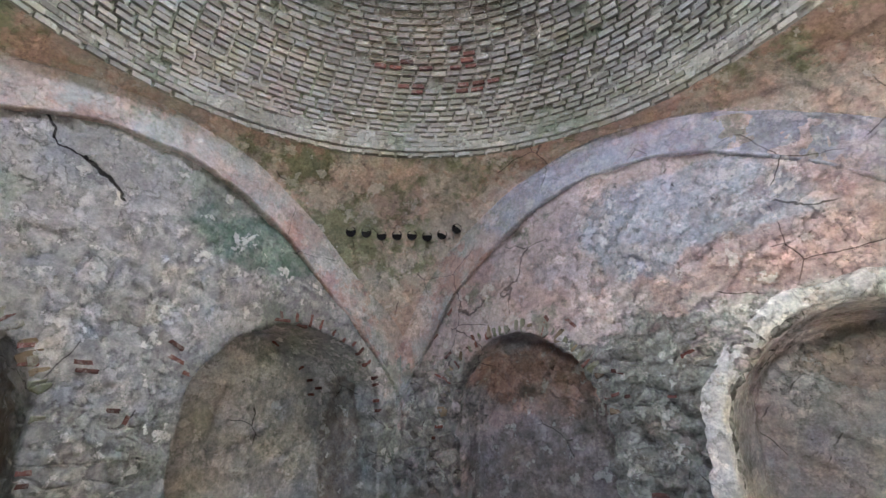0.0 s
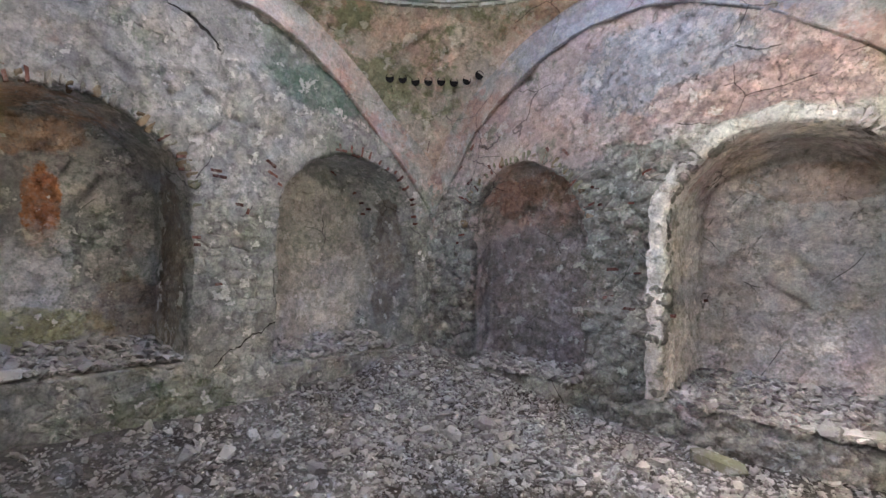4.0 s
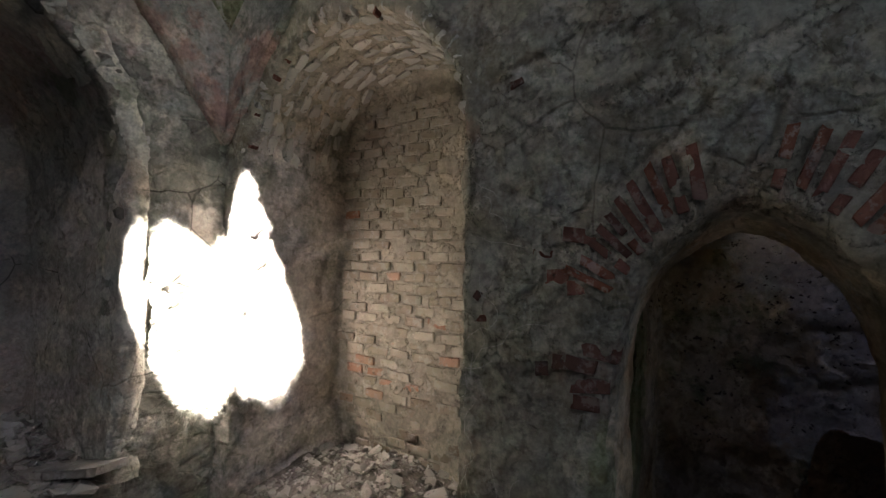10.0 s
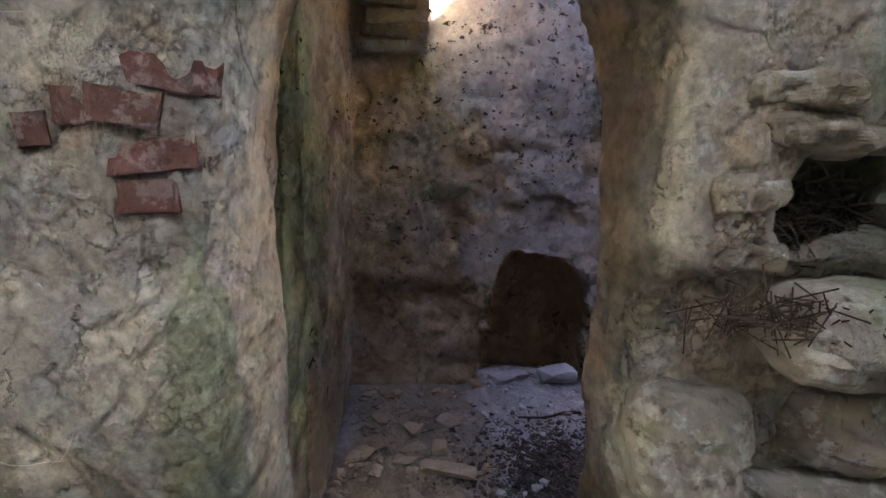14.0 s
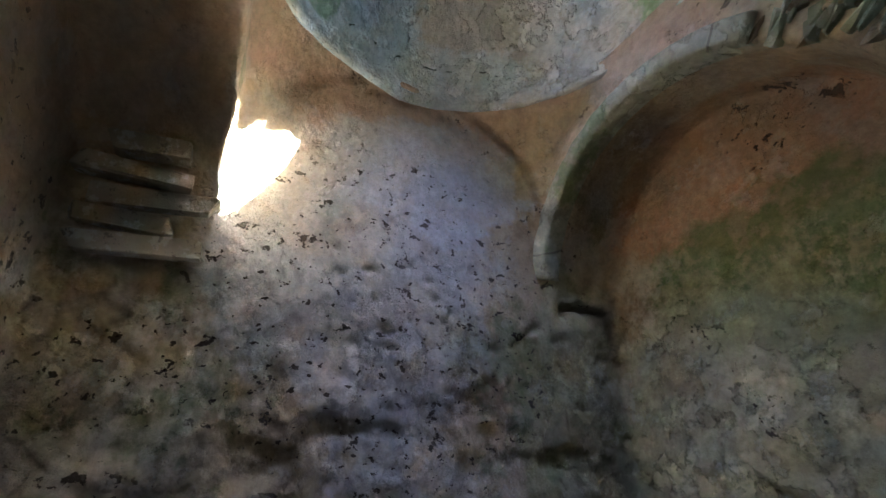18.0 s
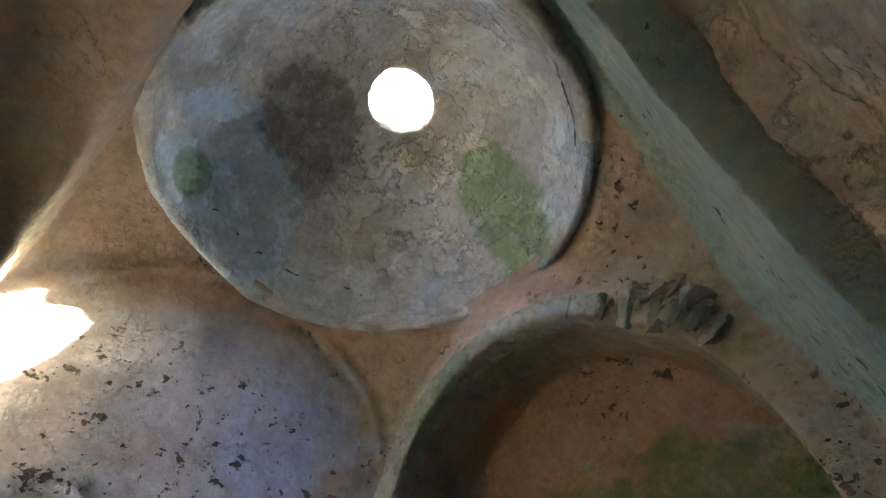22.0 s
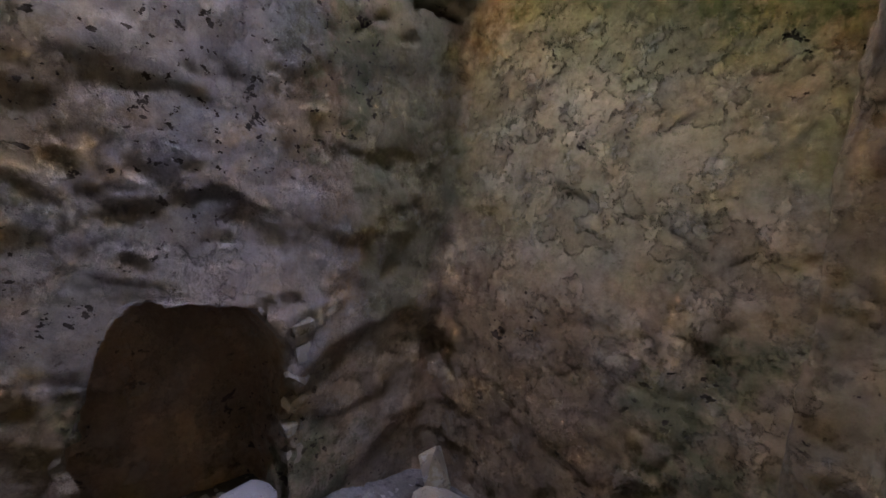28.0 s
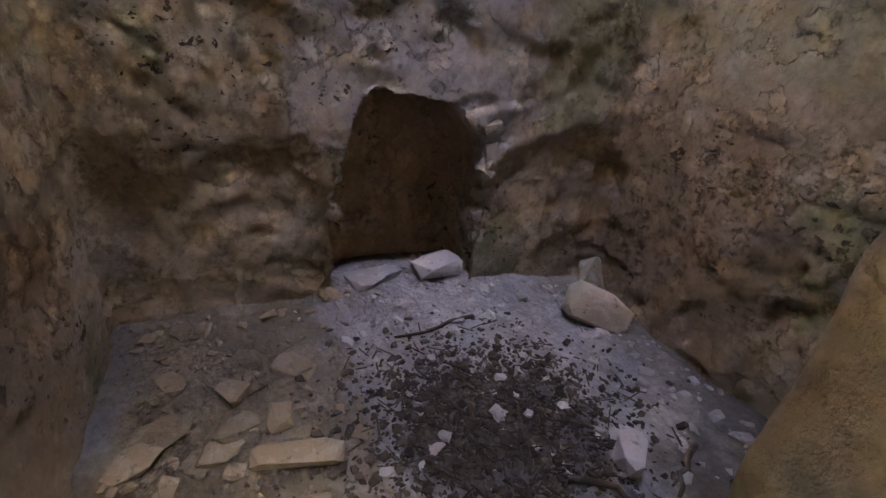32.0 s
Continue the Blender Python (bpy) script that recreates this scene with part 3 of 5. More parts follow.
def ball_bm(centre, radius, low=None):
    bm = bmesh.new()
    bmesh.ops.create_uvsphere(bm, u_segments=64, v_segments=32, radius=radius, matrix=Matrix.Translation(centre))
    if low is not None:
        bmesh.ops.bisect_plane(bm, geom=bm.verts[:] + bm.edges[:] + bm.faces[:], plane_co=(0, 0, low), plane_no=(0, 0, -1), clear_outer=True)
        bmesh.ops.holes_fill(bm, edges=[e for e in bm.edges if e.is_boundary], sides=0)
    return bm


def temp(bm):
    mesh = bpy.data.meshes.new("tool")
    bm.to_mesh(mesh)
    bm.free()
    return bpy.data.objects.new("tool", mesh)


def carve(base, steps, voxel=0.026):
    """Joins, cuts or crosses solids, then lays an even skin of small faces over the result. Returns the mesh."""
    ob = temp(base)
    scene.collection.objects.link(ob)
    tools = []
    for how, bm in steps:
        tool = temp(bm)
        scene.collection.objects.link(tool)
        tools.append(tool)
        m = ob.modifiers.new("cut", "BOOLEAN")
        m.operation, m.object, m.solver = how, tool, "EXACT"
    r = ob.modifiers.new("skin", "REMESH")
    r.mode, r.voxel_size = "VOXEL", voxel
    mesh = bpy.data.meshes.new_from_object(ob.evaluated_get(bpy.context.evaluated_depsgraph_get()))
    for o in (ob, *tools):
        bpy.data.objects.remove(o)
    return mesh


def points_of(mesh):
    p = np.empty(len(mesh.vertices) * 3, np.float32)
    mesh.vertices.foreach_get("co", p)
    n = np.empty(len(mesh.vertices) * 3, np.float32)
    mesh.vertices.foreach_get("normal", n)
    return p.reshape(-1, 3).astype(float), n.reshape(-1, 3).astype(float)


def put_points(mesh, p):
    mesh.vertices.foreach_set("co", p.astype(np.float32).ravel())
    mesh.update()
    mesh.polygons.foreach_set("use_smooth", np.ones(len(mesh.polygons), bool))


def trim(mesh, keep):
    """Drops the vertices for which keep is false."""
    bm = bmesh.new()
    bm.from_mesh(mesh)
    bm.verts.ensure_lookup_table()
    bmesh.ops.delete(bm, geom=[v for v, k in zip(bm.verts, keep) if not k], context="VERTS")
    bm.to_mesh(mesh)
    bm.free()
    return mesh


def roughen(mesh, warp=0.03, warp_scale=2.2, stones=0.014, stone_scale=5.0, fine=0.006, seed=1, mask=None, flakes=0.0, pits=0.0, flaked=None):
    """Bulges, ragged edges and proud stones of an old wall."""
    p, n = points_of(mesh)
    w = np.stack([fbm(p, warp_scale, 4, seed + 50 * k) for k in range(3)], 1) * warp
    d = fbm(p, 14.0, 3, seed + 7) * fine
    if stones:
        d1, d2, num = worley(p * (1, 1, 1.5), stone_scale, seed + 3)
        lump = np.clip((d2 - d1) * 3.0, 0, 1) * (0.35 + num) * stones
        d += lump * (np.clip(fbm(p, 0.9, 3, seed + 90) * 1.4 + 0.55, 0, 1) if mask is None else mask(p))
    if flakes:
        plain = d.copy()
        f = fbm(p, 1.1, 5, seed + 31, 0.6)
        d -= flakes * np.clip((f - 0.12) * 40, 0, 1)
        g = fbm(p, 1.9, 4, seed + 61, 0.6)
        d -= 0.7 * flakes * np.clip((g - 0.3) * 40, 0, 1)
        h = fbm(p * (1, 1, 1.3), 4.2, 4, seed + 71, 0.6)
        d -= 0.55 * flakes * np.clip((h - 0.35) * 30, 0, 1)
        d += 0.45 * flakes * np.clip((-0.4 - h) * 30, 0, 1)
        if flaked:
            d = plain + (d - plain) * flaked(p)
    if pits:
        q = p * (1, 1, 1.7)
        d1, d2, num = worley(q + 0.03 * w / max(warp, 1e-6), 8.5, seed + 5)
        d -= pits * np.clip((0.26 - d1) * 9, 0, 1) * (num > 0.3) * np.clip(0.9 + 1.5 * fbm(p, 1.4, 2, seed + 8), 0, 1)
    q = p + w + n * d[:, None]
    near = np.clip(1 - np.hypot(q[:, 0] + 3.2, q[:, 1] - 5.05) / 1.5, 0, 1) * np.clip((4.6 - q[:, 2]) / 1.2, 0, 1)
    near = near * near * (3 - 2 * near)
    put_points(mesh, q + near[:, None] * (0.15, 0.09, 0))
    return mesh


def structure(name, mesh, material, label="", category=""):
    ob = new(name, mesh)
    if material and not mesh.materials:
        mesh.materials.append(material)
    return tagged(ob, label, category, kind="structure")


def part(name, bm, material, parent, label=""):
    """One mesh under a thing or a part, or a thing of its own where parent is None."""
    mesh = bpy.data.meshes.new(name)
    bm.to_mesh(mesh)
    bm.free()
    mesh.materials.append(material)
    ob = new(name, mesh)
    if parent:
        ob.parent = parent
    return tagged(ob, label)


# ---- the plan ----
WEST, NORTH, EAST, SOUTH = -3.24, 5.06, 3.02, -1.2
MID_X, MID_Y = -0.11, 1.93
HALF, BASE_Z, BASE_R = 3.105, 5.2, 2.97


def inner_arch(d):
    return 4.78 - 0.242 * abs(d) ** 1.94


def outer_arch(d):
    return 5.16 - 0.185 * abs(d) ** 2


def ground_z(x, y):
    """Height of the debris floor."""
    x, y = np.asarray(x, float), np.asarray(y, float)
    p = np.stack([x.ravel(), y.ravel(), np.zeros(x.size)], 1)
    bumps = (fbm(p, 1.3, 3, 5) * 0.04 + fbm(p, 6.0, 3, 8) * 0.016).reshape(x.shape)

    def heap(cx, cy, h, sx, sy=None):
        return h * np.exp(-((x - cx) / sx) ** 2 / 2 - ((y - cy) / (sy or sx)) ** 2 / 2)

    hall = 0.02 + heap(1.95, -0.5, 0.3, 1.3) + heap(-2.5, 4.9, 0.36, 1.05, 0.75) + heap(3.75, 4.15, 0.36, 0.6, 0.7) + 0.26 * np.exp(-np.clip(x - WEST, 0, 9) / 0.5) + 0.1 * np.exp(-np.clip(NORTH - y, 0, 9) / 0.4)
    chamber = -0.17 + 0.0 * x + heap(4.99, 2.4, 0.12, 0.5) + heap(5.2, 1.3, 0.12, 0.25, 0.4)
    k = np.clip((x - 2.95) / 0.5, 0, 1) * np.clip((2.9 - y) / 0.15, 0, 1)
    k = k * k * (3 - 2 * k)
    return hall * (1 - k) + chamber * k + bumps


# ---- structure ----
WALLS = {}


def hall_walls():
    west = carve(box_bm(-4.7, WEST, -1.6, 5.4, -0.4, 5.5), [
        ("DIFFERENCE", prism(arch_profile(1.16, 0.8, 2.35, 3.36), 0.55, "x", -3.0, -4.31, -0.06)),
        ("DIFFERENCE", prism(arch_profile(1.07, 0.6, 2.45, 3.36), 3.71, "x", -3.0, -4.2, -0.1))])
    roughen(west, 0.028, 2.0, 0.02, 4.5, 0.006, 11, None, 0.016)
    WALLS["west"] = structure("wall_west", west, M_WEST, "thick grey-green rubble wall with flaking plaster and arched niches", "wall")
    north = carve(box_bm(-3.5, 3.4, NORTH, 6.9, -0.4, 5.5), [
        ("DIFFERENCE", prism(arch_profile(0.93, 0.46, 2.3, 3.27), -1.38, "y", 4.8, 5.6, -0.03)),
        ("DIFFERENCE", prism(arch_profile(1.03, 0.5, 2.25, 3.26), 1.41, "y", 4.8, 6.47, -0.06)),
        ("DIFFERENCE", rock_bm((2.35, 5.04, 3.72), (0.34, 0.09, 0.26), 9))])
    roughen(north, 0.03, 2.2, 0.045, 5.0, 0.008, 23, lambda p: np.clip((3.3 - p[:, 2]) * 3, 0.05, 1) * np.clip((5.25 - p[:, 1]) * 8, 0.15, 1) * np.clip((2.35 - p[:, 0]) * 5, 0.12, 1), 0.014)
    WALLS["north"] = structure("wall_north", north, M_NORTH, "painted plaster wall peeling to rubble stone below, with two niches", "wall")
    east = carve(box_bm(EAST, 3.38, -1.6, 3.3, -0.5, 5.0), [
        ("UNION", box_bm(EAST, 4.6, 2.92, 5.5, -0.5, 5.0)),
        ("DIFFERENCE", prism(arch_profile(0.85, 0.1, 2.45, 3.24), 4.0, "x", 2.8, 3.96, -0.02)),
        ("DIFFERENCE", tapered(arch_profile(0.425, -0.6, 1.48, 2.13, 0.22), arch_profile(0.395, -0.6, 1.45, 1.9, 0.22), 2.04, 2.8, 3.6)),
        ("DIFFERENCE", prism(arch_profile(0.53, -0.6, 1.8, 2.45, 0.2), 1.89, "x", 3.34, 3.6)),
        ("DIFFERENCE", rock_bm((3.02, 1.29, 1.3), (0.24, 0.15, 0.13), 5)),
        ("DIFFERENCE", rock_bm((3.02, 0.85, 1.06), (0.2, 0.12, 0.12), 6)),
        ("DIFFERENCE", rock_bm((3.02, 1.2, 0.9), (0.1, 0.6, 0.33), 7))], 0.022)
    roughen(east, 0.02, 2.4, 0.004, 5.5, 0.006, 37, None, 0.016, 0.0, lambda p: 1 - 0.8 * ((p[:, 0] > 3.07) & (p[:, 1] < 2.6)))
    WALLS["east"] = structure("wall_east", east, M_EAST, "damp green-grey rubble wall with a pointed doorway", "wall")
    # Unseen wall; its arched opening is added to let the fill lamp through.
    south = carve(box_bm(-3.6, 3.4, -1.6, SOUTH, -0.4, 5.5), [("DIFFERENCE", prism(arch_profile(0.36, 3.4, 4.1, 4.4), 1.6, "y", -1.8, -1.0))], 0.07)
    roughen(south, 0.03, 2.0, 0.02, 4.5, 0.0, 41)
    structure("wall_south", south, M_WEST, "plain weathered plaster wall with an added opening for fill light", "wall")


def arch_bands():
    """Four plaster arch bands that carry the dome."""
    for turn, shift in ((0, 0.0), (90, 0.0), (180, 0.0), (270, 0.0)):
        bm = bmesh.new()
        steps, rings = 120, []
        for k in range(steps + 1):
            d = -HALF + 2 * HALF * k / steps
            zi, zo = inner_arch(d), outer_arch(d) + 0.1
            ring = [(d, HALF + out, zi + (zo - zi) * share + up) for out, share, up in
                    ((0.2, 0, 0), (0, 0, 0), (-0.022, 0, 0.012), (-0.022, 0, 0.03), (0, 0, 0.045), (0, 0.5, 0), (0, 1, -0.15), (-0.02, 1, -0.135), (-0.02, 1, -0.115), (0, 1, -0.1), (0.2, 1, 0))]
            rings.append([bm.verts.new(v) for v in ring])
        for a, b in zip(rings, rings[1:]):
            for j in range(10):
                bm.faces.new((a[j], a[j + 1], b[j + 1], b[j]))
        bm.normal_update()
        mesh = bpy.data.meshes.new("arch_band")
        bm.to_mesh(mesh)
        bm.free()
        mesh.transform(pose(MID_X, MID_Y, 0, 0, 0, turn))
        roughen(mesh, 0.016, 2.5, 0.0, 5, 0.003, 60 + turn)
        structure("arch_band", mesh, M_BAND, "curved plaster arch band in faded pink and grey", "arch")


def pendentives():
    bm = bmesh.new()
    nu, nv, rows = 320, 26, []
    for i in range(nu):
        a = 2 * math.pi * i / nu
        c, s = math.cos(a), math.sin(a)
        r = HALF / max(abs(c), abs(s))
        d = r * min(abs(c), abs(s))
        zb = outer_arch(d)
        row = []
        for j in range(nv + 1):
            v = max(j / nv - 0.05, 0.0) / 0.95
            if j == 0:
                row.append(bm.verts.new((MID_X + (r + 0.06) * c, MID_Y + (r + 0.06) * s, zb - 0.07)))
                continue
            bulge = 0.16 * (r - BASE_R) * math.sin(math.pi * v)
            rr = r + (BASE_R - r) * v + bulge
            row.append(bm.verts.new((MID_X + rr * c, MID_Y + rr * s, zb + (BASE_Z - zb) * v)))
        rows.append(row)
    for a, b in zip(rows, rows[1:] + rows[:1]):
        for j in range(nv):
            bm.faces.new((a[j], a[j + 1], b[j + 1], b[j]))
    bm.normal_update()
    mesh = bpy.data.meshes.new("pendentive")
    bm.to_mesh(mesh)
    bm.free()
    roughen(mesh, 0.02, 2.0, 0.0, 5, 0.004, 77)
    return structure("pendentive", mesh, M_PEND, "pink and mossy plaster pendentives under the dome", "vault")


DOME_RISE = 2.35


def hall_leak_deck():
    """The flat deck round the dome's foot, unseen and added to keep outside light from leaking in."""
    bm = bmesh.new()
    n = 96
    rings = []
    for r, z in ((2.99, 5.3), (2.99, 5.56), (0.0, 5.56), (0.0, 5.3)):
        ring = []
        for k in range(n):
            a = 2 * math.pi * k / n
            c, s = math.cos(a), math.sin(a)
            if r:
                x, y = MID_X + r * c, MID_Y + r * s
            else:
                q = 9.0
                for side, reach in ((c, 3.05 if c > 0 else 4.4), (s, 4.7 if s > 0 else 3.4)):
                    if abs(side) > 1e-6:
                        q = min(q, reach / abs(side))
                x, y = MID_X + q * c, MID_Y + q * s
            ring.append(bm.verts.new((x, y, z)))
        rings.append(ring)
    for a, b in zip(rings, rings[1:] + rings[:1]):
        for k in range(n):
            bm.faces.new((a[k], a[(k + 1) % n], b[(k + 1) % n], b[k]))
    bmesh.ops.recalc_face_normals(bm, faces=bm.faces)
    mesh = bpy.data.meshes.new("roof")
    bm.to_mesh(mesh)
    bm.free()
    structure("roof", mesh, M_DOME, "flat mortar deck added round the dome's foot against light leaks", "roof")


def dome_point(a, v, out=0.0):
    """A point of the great dome: angle, share of its rise in arc."""
    e = v * math.pi / 2
    r, z = (BASE_R + 0.04 + out) * math.cos(e), BASE_Z + 0.03 + (DOME_RISE + out) * math.sin(e)
    return Vector((MID_X + r * math.cos(a), MID_Y + r * math.sin(a), z))


BREACH = [(-0.41, 2.13), (-0.76, 2.05), (-0.91, 1.93), (-0.98, 1.73), (-0.98, 1.54), (-0.79, 1.42), (-0.66, 1.33), (-0.42, 1.25), (-0.09, 1.36), (0.09, 1.57), (0.14, 1.84), (0.2, 2.1), (0.1, 2.16), (-0.23, 2.02)]


def hole_edge(x, y):
    """Inside the broken opening of the crown."""
    inside = False
    for (ax, ay), (bx, by) in zip(BREACH, BREACH[1:] + BREACH[:1]):
        if (ay > y) != (by > y) and x < ax + (y - ay) / (by - ay) * (bx - ax):
            inside = not inside
    return inside


def great_dome():
    """The shell, thick outwards, with the breach near its crown."""
    bm = bmesh.new()
    nu, nv, rows = 160, 140, []
    for j in range(nv):
        rows.append([bm.verts.new(dome_point(2 * math.pi * i / nu, j / nv, 0.17)) for i in range(nu)])
    for a, b in zip(rows, rows[1:]):
        for i in range(nu):
            q = (a[i], b[i], b[(i + 1) % nu], a[(i + 1) % nu])
            m = sum((v.co for v in q), Vector()) / 4
            if not hole_edge(m.x, m.y):
                bm.faces.new(q)
    top = bm.verts.new(dome_point(0, 1, 0.17))
    for i in range(nu):
        q = (rows[-1][i], top, rows[-1][(i + 1) % nu])
        m = sum((v.co for v in q), Vector()) / 3
        if not hole_edge(m.x, m.y):
            bm.faces.new(q)
    bmesh.ops.delete(bm, geom=[v for v in bm.verts if not v.link_faces], context="VERTS")
    bmesh.ops.solidify(bm, geom=bm.faces[:], thickness=-0.155)
    bm.normal_update()
    mesh = bpy.data.meshes.new("dome")
    bm.to_mesh(mesh)
    bm.free()
    ob = structure("dome", mesh, M_DOME, "grey brick dome with a broken opening at its crown", "dome")
    return ob


def chamber_walls():
    void = [("DIFFERENCE", box_bm(3.44, 4.99, 0.65, 2.07, -0.6, 2.28)),
            ("DIFFERENCE", prism(arch_profile(0.70, -0.6, 2.0, 2.7), 4.27, "y", 1.0, 0.26)),
            ("DIFFERENCE", prism(arch_profile(0.70, -0.6, 2.0, 2.7), 4.27, "y", 1.9, 2.51)),
            ("DIFFERENCE", prism(arch_profile(0.53, -0.6, 1.8, 2.45, 0.2), 1.89, "x", 3.0, 3.8)),
            ("DIFFERENCE", prism(arch_profile(0.70, 1.9, 2.26, 2.985), 1.36, "x", 4.7, 4.99)),
            ("DIFFERENCE", prism([(-0.34, -0.14), (-0.33, 0.62), (-0.2, 0.8), (0.18, 0.84), (0.26, 0.7), (0.31, 0.4), (0.34, -0.14)], 1.35, "x", 4.8, 5.36)),
            ("DIFFERENCE", box_bm(4.88, 5.1, 0.3, 0.6, 2.0, 2.04)),
            ("DIFFERENCE", box_bm(4.88, 5.1, 0.28, 0.6, 2.085, 2.125))]
    mesh = carve(box_bm(3.36, 5.9, -0.4, 2.93, -0.6, 3.02), void[:1] + [("DIFFERENCE", crossed_sphere())] + void[1:], 0.016)
    p, n = points_of(mesh)
    trim(mesh, (p[:, 0] > 3.3))
    roughen(mesh, 0.014, 2.6, 0.003, 6.0, 0.003, 83, None, 0.015, 0.0, lambda p: np.clip((2.0 - p[:, 2]) * 3, 0.08, 1))
    p, n = points_of(mesh)
    line = 0.45 + 0.16 * fbm(p * (0, 1, 0), 2.0, 4, 5) + 0.25 * np.clip(1.0 - p[:, 1], 0, 1)
    back = np.clip((p[:, 0] - 4.85) * 12, 0, 1) * (p[:, 0] < 5.1) * np.clip((line - p[:, 2]) * 90, 0, 1)
    ledge = 1.3 + 0.12 * fbm(p * (1, 1, 0), 2.5, 4, 9)
    low = np.clip((ledge - p[:, 2]) * 50, 0, 1) * np.clip((fbm(p, 1.6, 4, 15, 0.6) - 0.05) * 12, 0, 1)
    bent = p + 0.03 * np.stack([fbm(p, 9.0, 2, 31 + k) for k in range(3)], 1)
    d1, d2, num = worley(bent * (1, 1, 1.5), 9.0, 12)
    far = np.clip((p[:, 0] - 4.9) * 20, 0, 1) * (p[:, 0] < 5.06)
    field = far * np.clip((2.5 - p[:, 2]) * 2.5, 0, 1) * np.clip(0.9 + 1.6 * fbm(p, 1.5, 2, 44), 0, 1)
    pocks = np.clip((0.3 - d1) * 9, 0, 1) * (num > 0.42) * field
    side = np.maximum(far, 0.3 * np.clip((0.34 - p[:, 1]) * 20, 0, 1)) * np.clip((1.75 - p[:, 2]) * 4, 0, 1)
    shelf = np.clip((fbm(p * (1, 1, 2.6), 2.6, 4, 66, 0.55) - 0.12) * 22, 0, 1) * side
    put_points(mesh, p - n * (0.028 * back + 0.005 * low + 0.024 * pocks + 0.008 * shelf)[:, None])
    WALLS["chamber"] = structure("wall_chamber", mesh, M_CHAMBER, "pitted ochre and grey plaster walls of the small chamber", "wall")


def crossed_sphere():
    """The vault's hollow: a square block rounded off by a sphere."""
    bm = bmesh.new()
    n, cx, cy, h, r, z0 = 28, 4.245, 1.36, 0.805, 1.052, 2.255
    grid = []
    for i in range(n + 1):
        row = []
        for j in range(n + 1):
            x, y = -h + (h + 0.71) * i / n, -0.708 + 1.416 * j / n
            z = z0 + math.sqrt(max(0.0, r * r - x * x - y * y))
            row.append((x + cx, y + cy, min(z, 3.2)))
        grid.append(row)
    top = [[bm.verts.new(v) for v in row] for row in grid]
    low = [[bm.verts.new((v[0], v[1], 2.2)) for v in row] for row in grid]
    for i in range(n):
        for j in range(n):
            bm.faces.new((top[i][j], top[i + 1][j], top[i + 1][j + 1], top[i][j + 1]))
            bm.faces.new((low[i][j], low[i][j + 1], low[i + 1][j + 1], low[i + 1][j]))
    for i in range(n):
        for a, b in (((i, 0), (i + 1, 0)), ((i + 1, n), (i, n)), ((0, i + 1), (0, i)), ((n, i), (n, i + 1))):
            bm.faces.new((low[a[0]][a[1]], low[b[0]][b[1]], top[b[0]][b[1]], top[a[0]][a[1]]))
    bmesh.ops.recalc_face_normals(bm, faces=bm.faces)
    return bm


def chamber_dome():
    bm = bmesh.new()
    nu, nv, rows = 128, 40, []
    ocu = 0.157
    for r, z in ((0.86, 3.0), (0.75, 2.966), (0.744, 2.942), (0.733, 2.932), (0.72, 2.936), (0.713, 2.95)):
        rows.append([bm.verts.new((4.235 + r * math.cos(t), 1.335 + r * math.sin(t), z)) for t in (2 * math.pi * i / nu for i in range(nu))])
    for j in range(nv + 1):
        e = (math.pi / 2 - ocu / 0.72) * j / nv
        rows.append([bm.verts.new((4.235 - 0.042 * j / nv + 0.71 * math.cos(e) * math.cos(t), 1.335 - 0.049 * j / nv + 0.72 * math.cos(e) * math.sin(t), 2.96 + 0.8 * math.sin(e)))
                     for t in (2 * math.pi * i / nu for i in range(nu))])
    rows.append([bm.verts.new((v.co.x, v.co.y, 3.86)) for v in rows[-1]])
    for a, b in zip(rows, rows[1:]):
        for i in range(nu):
            bm.faces.new((a[i], b[i], b[(i + 1) % nu], a[(i + 1) % nu]))
    bm.normal_update()
    mesh = bpy.data.meshes.new("dome_chamber")
    bm.to_mesh(mesh)
    bm.free()
    roughen(mesh, 0.014, 3.0, 0.006, 4.0, 0.003, 91)
    structure("dome_chamber", mesh, M_VAULT, "small plastered dome with a round oculus, green and blue stains", "dome")
    roof = bmesh.new()
    inner = [roof.verts.new((4.178 + 0.162 * math.cos(t), 1.286 + 0.162 * math.sin(t), 3.87)) for t in (2 * math.pi * i / 32 for i in range(32))]
    outer = [roof.verts.new((4.235 + 1.0 * math.cos(t), 1.335 + 1.0 * math.sin(t), 3.5)) for t in (2 * math.pi * i / 32 for i in range(32))]
    low = [roof.verts.new((v.co.x, v.co.y, 2.9)) for v in outer]
    for a, b in ((inner, outer), (outer, low)):
        for i in range(32):
            roof.faces.new((a[i], b[i], b[(i + 1) % 32], a[(i + 1) % 32]))
    mesh = bpy.data.meshes.new("roof_chamber")
    roof.to_mesh(mesh)
    roof.free()
    structure("roof_chamber", mesh, M_DOME, "grey mortar roof over the small dome", "roof")


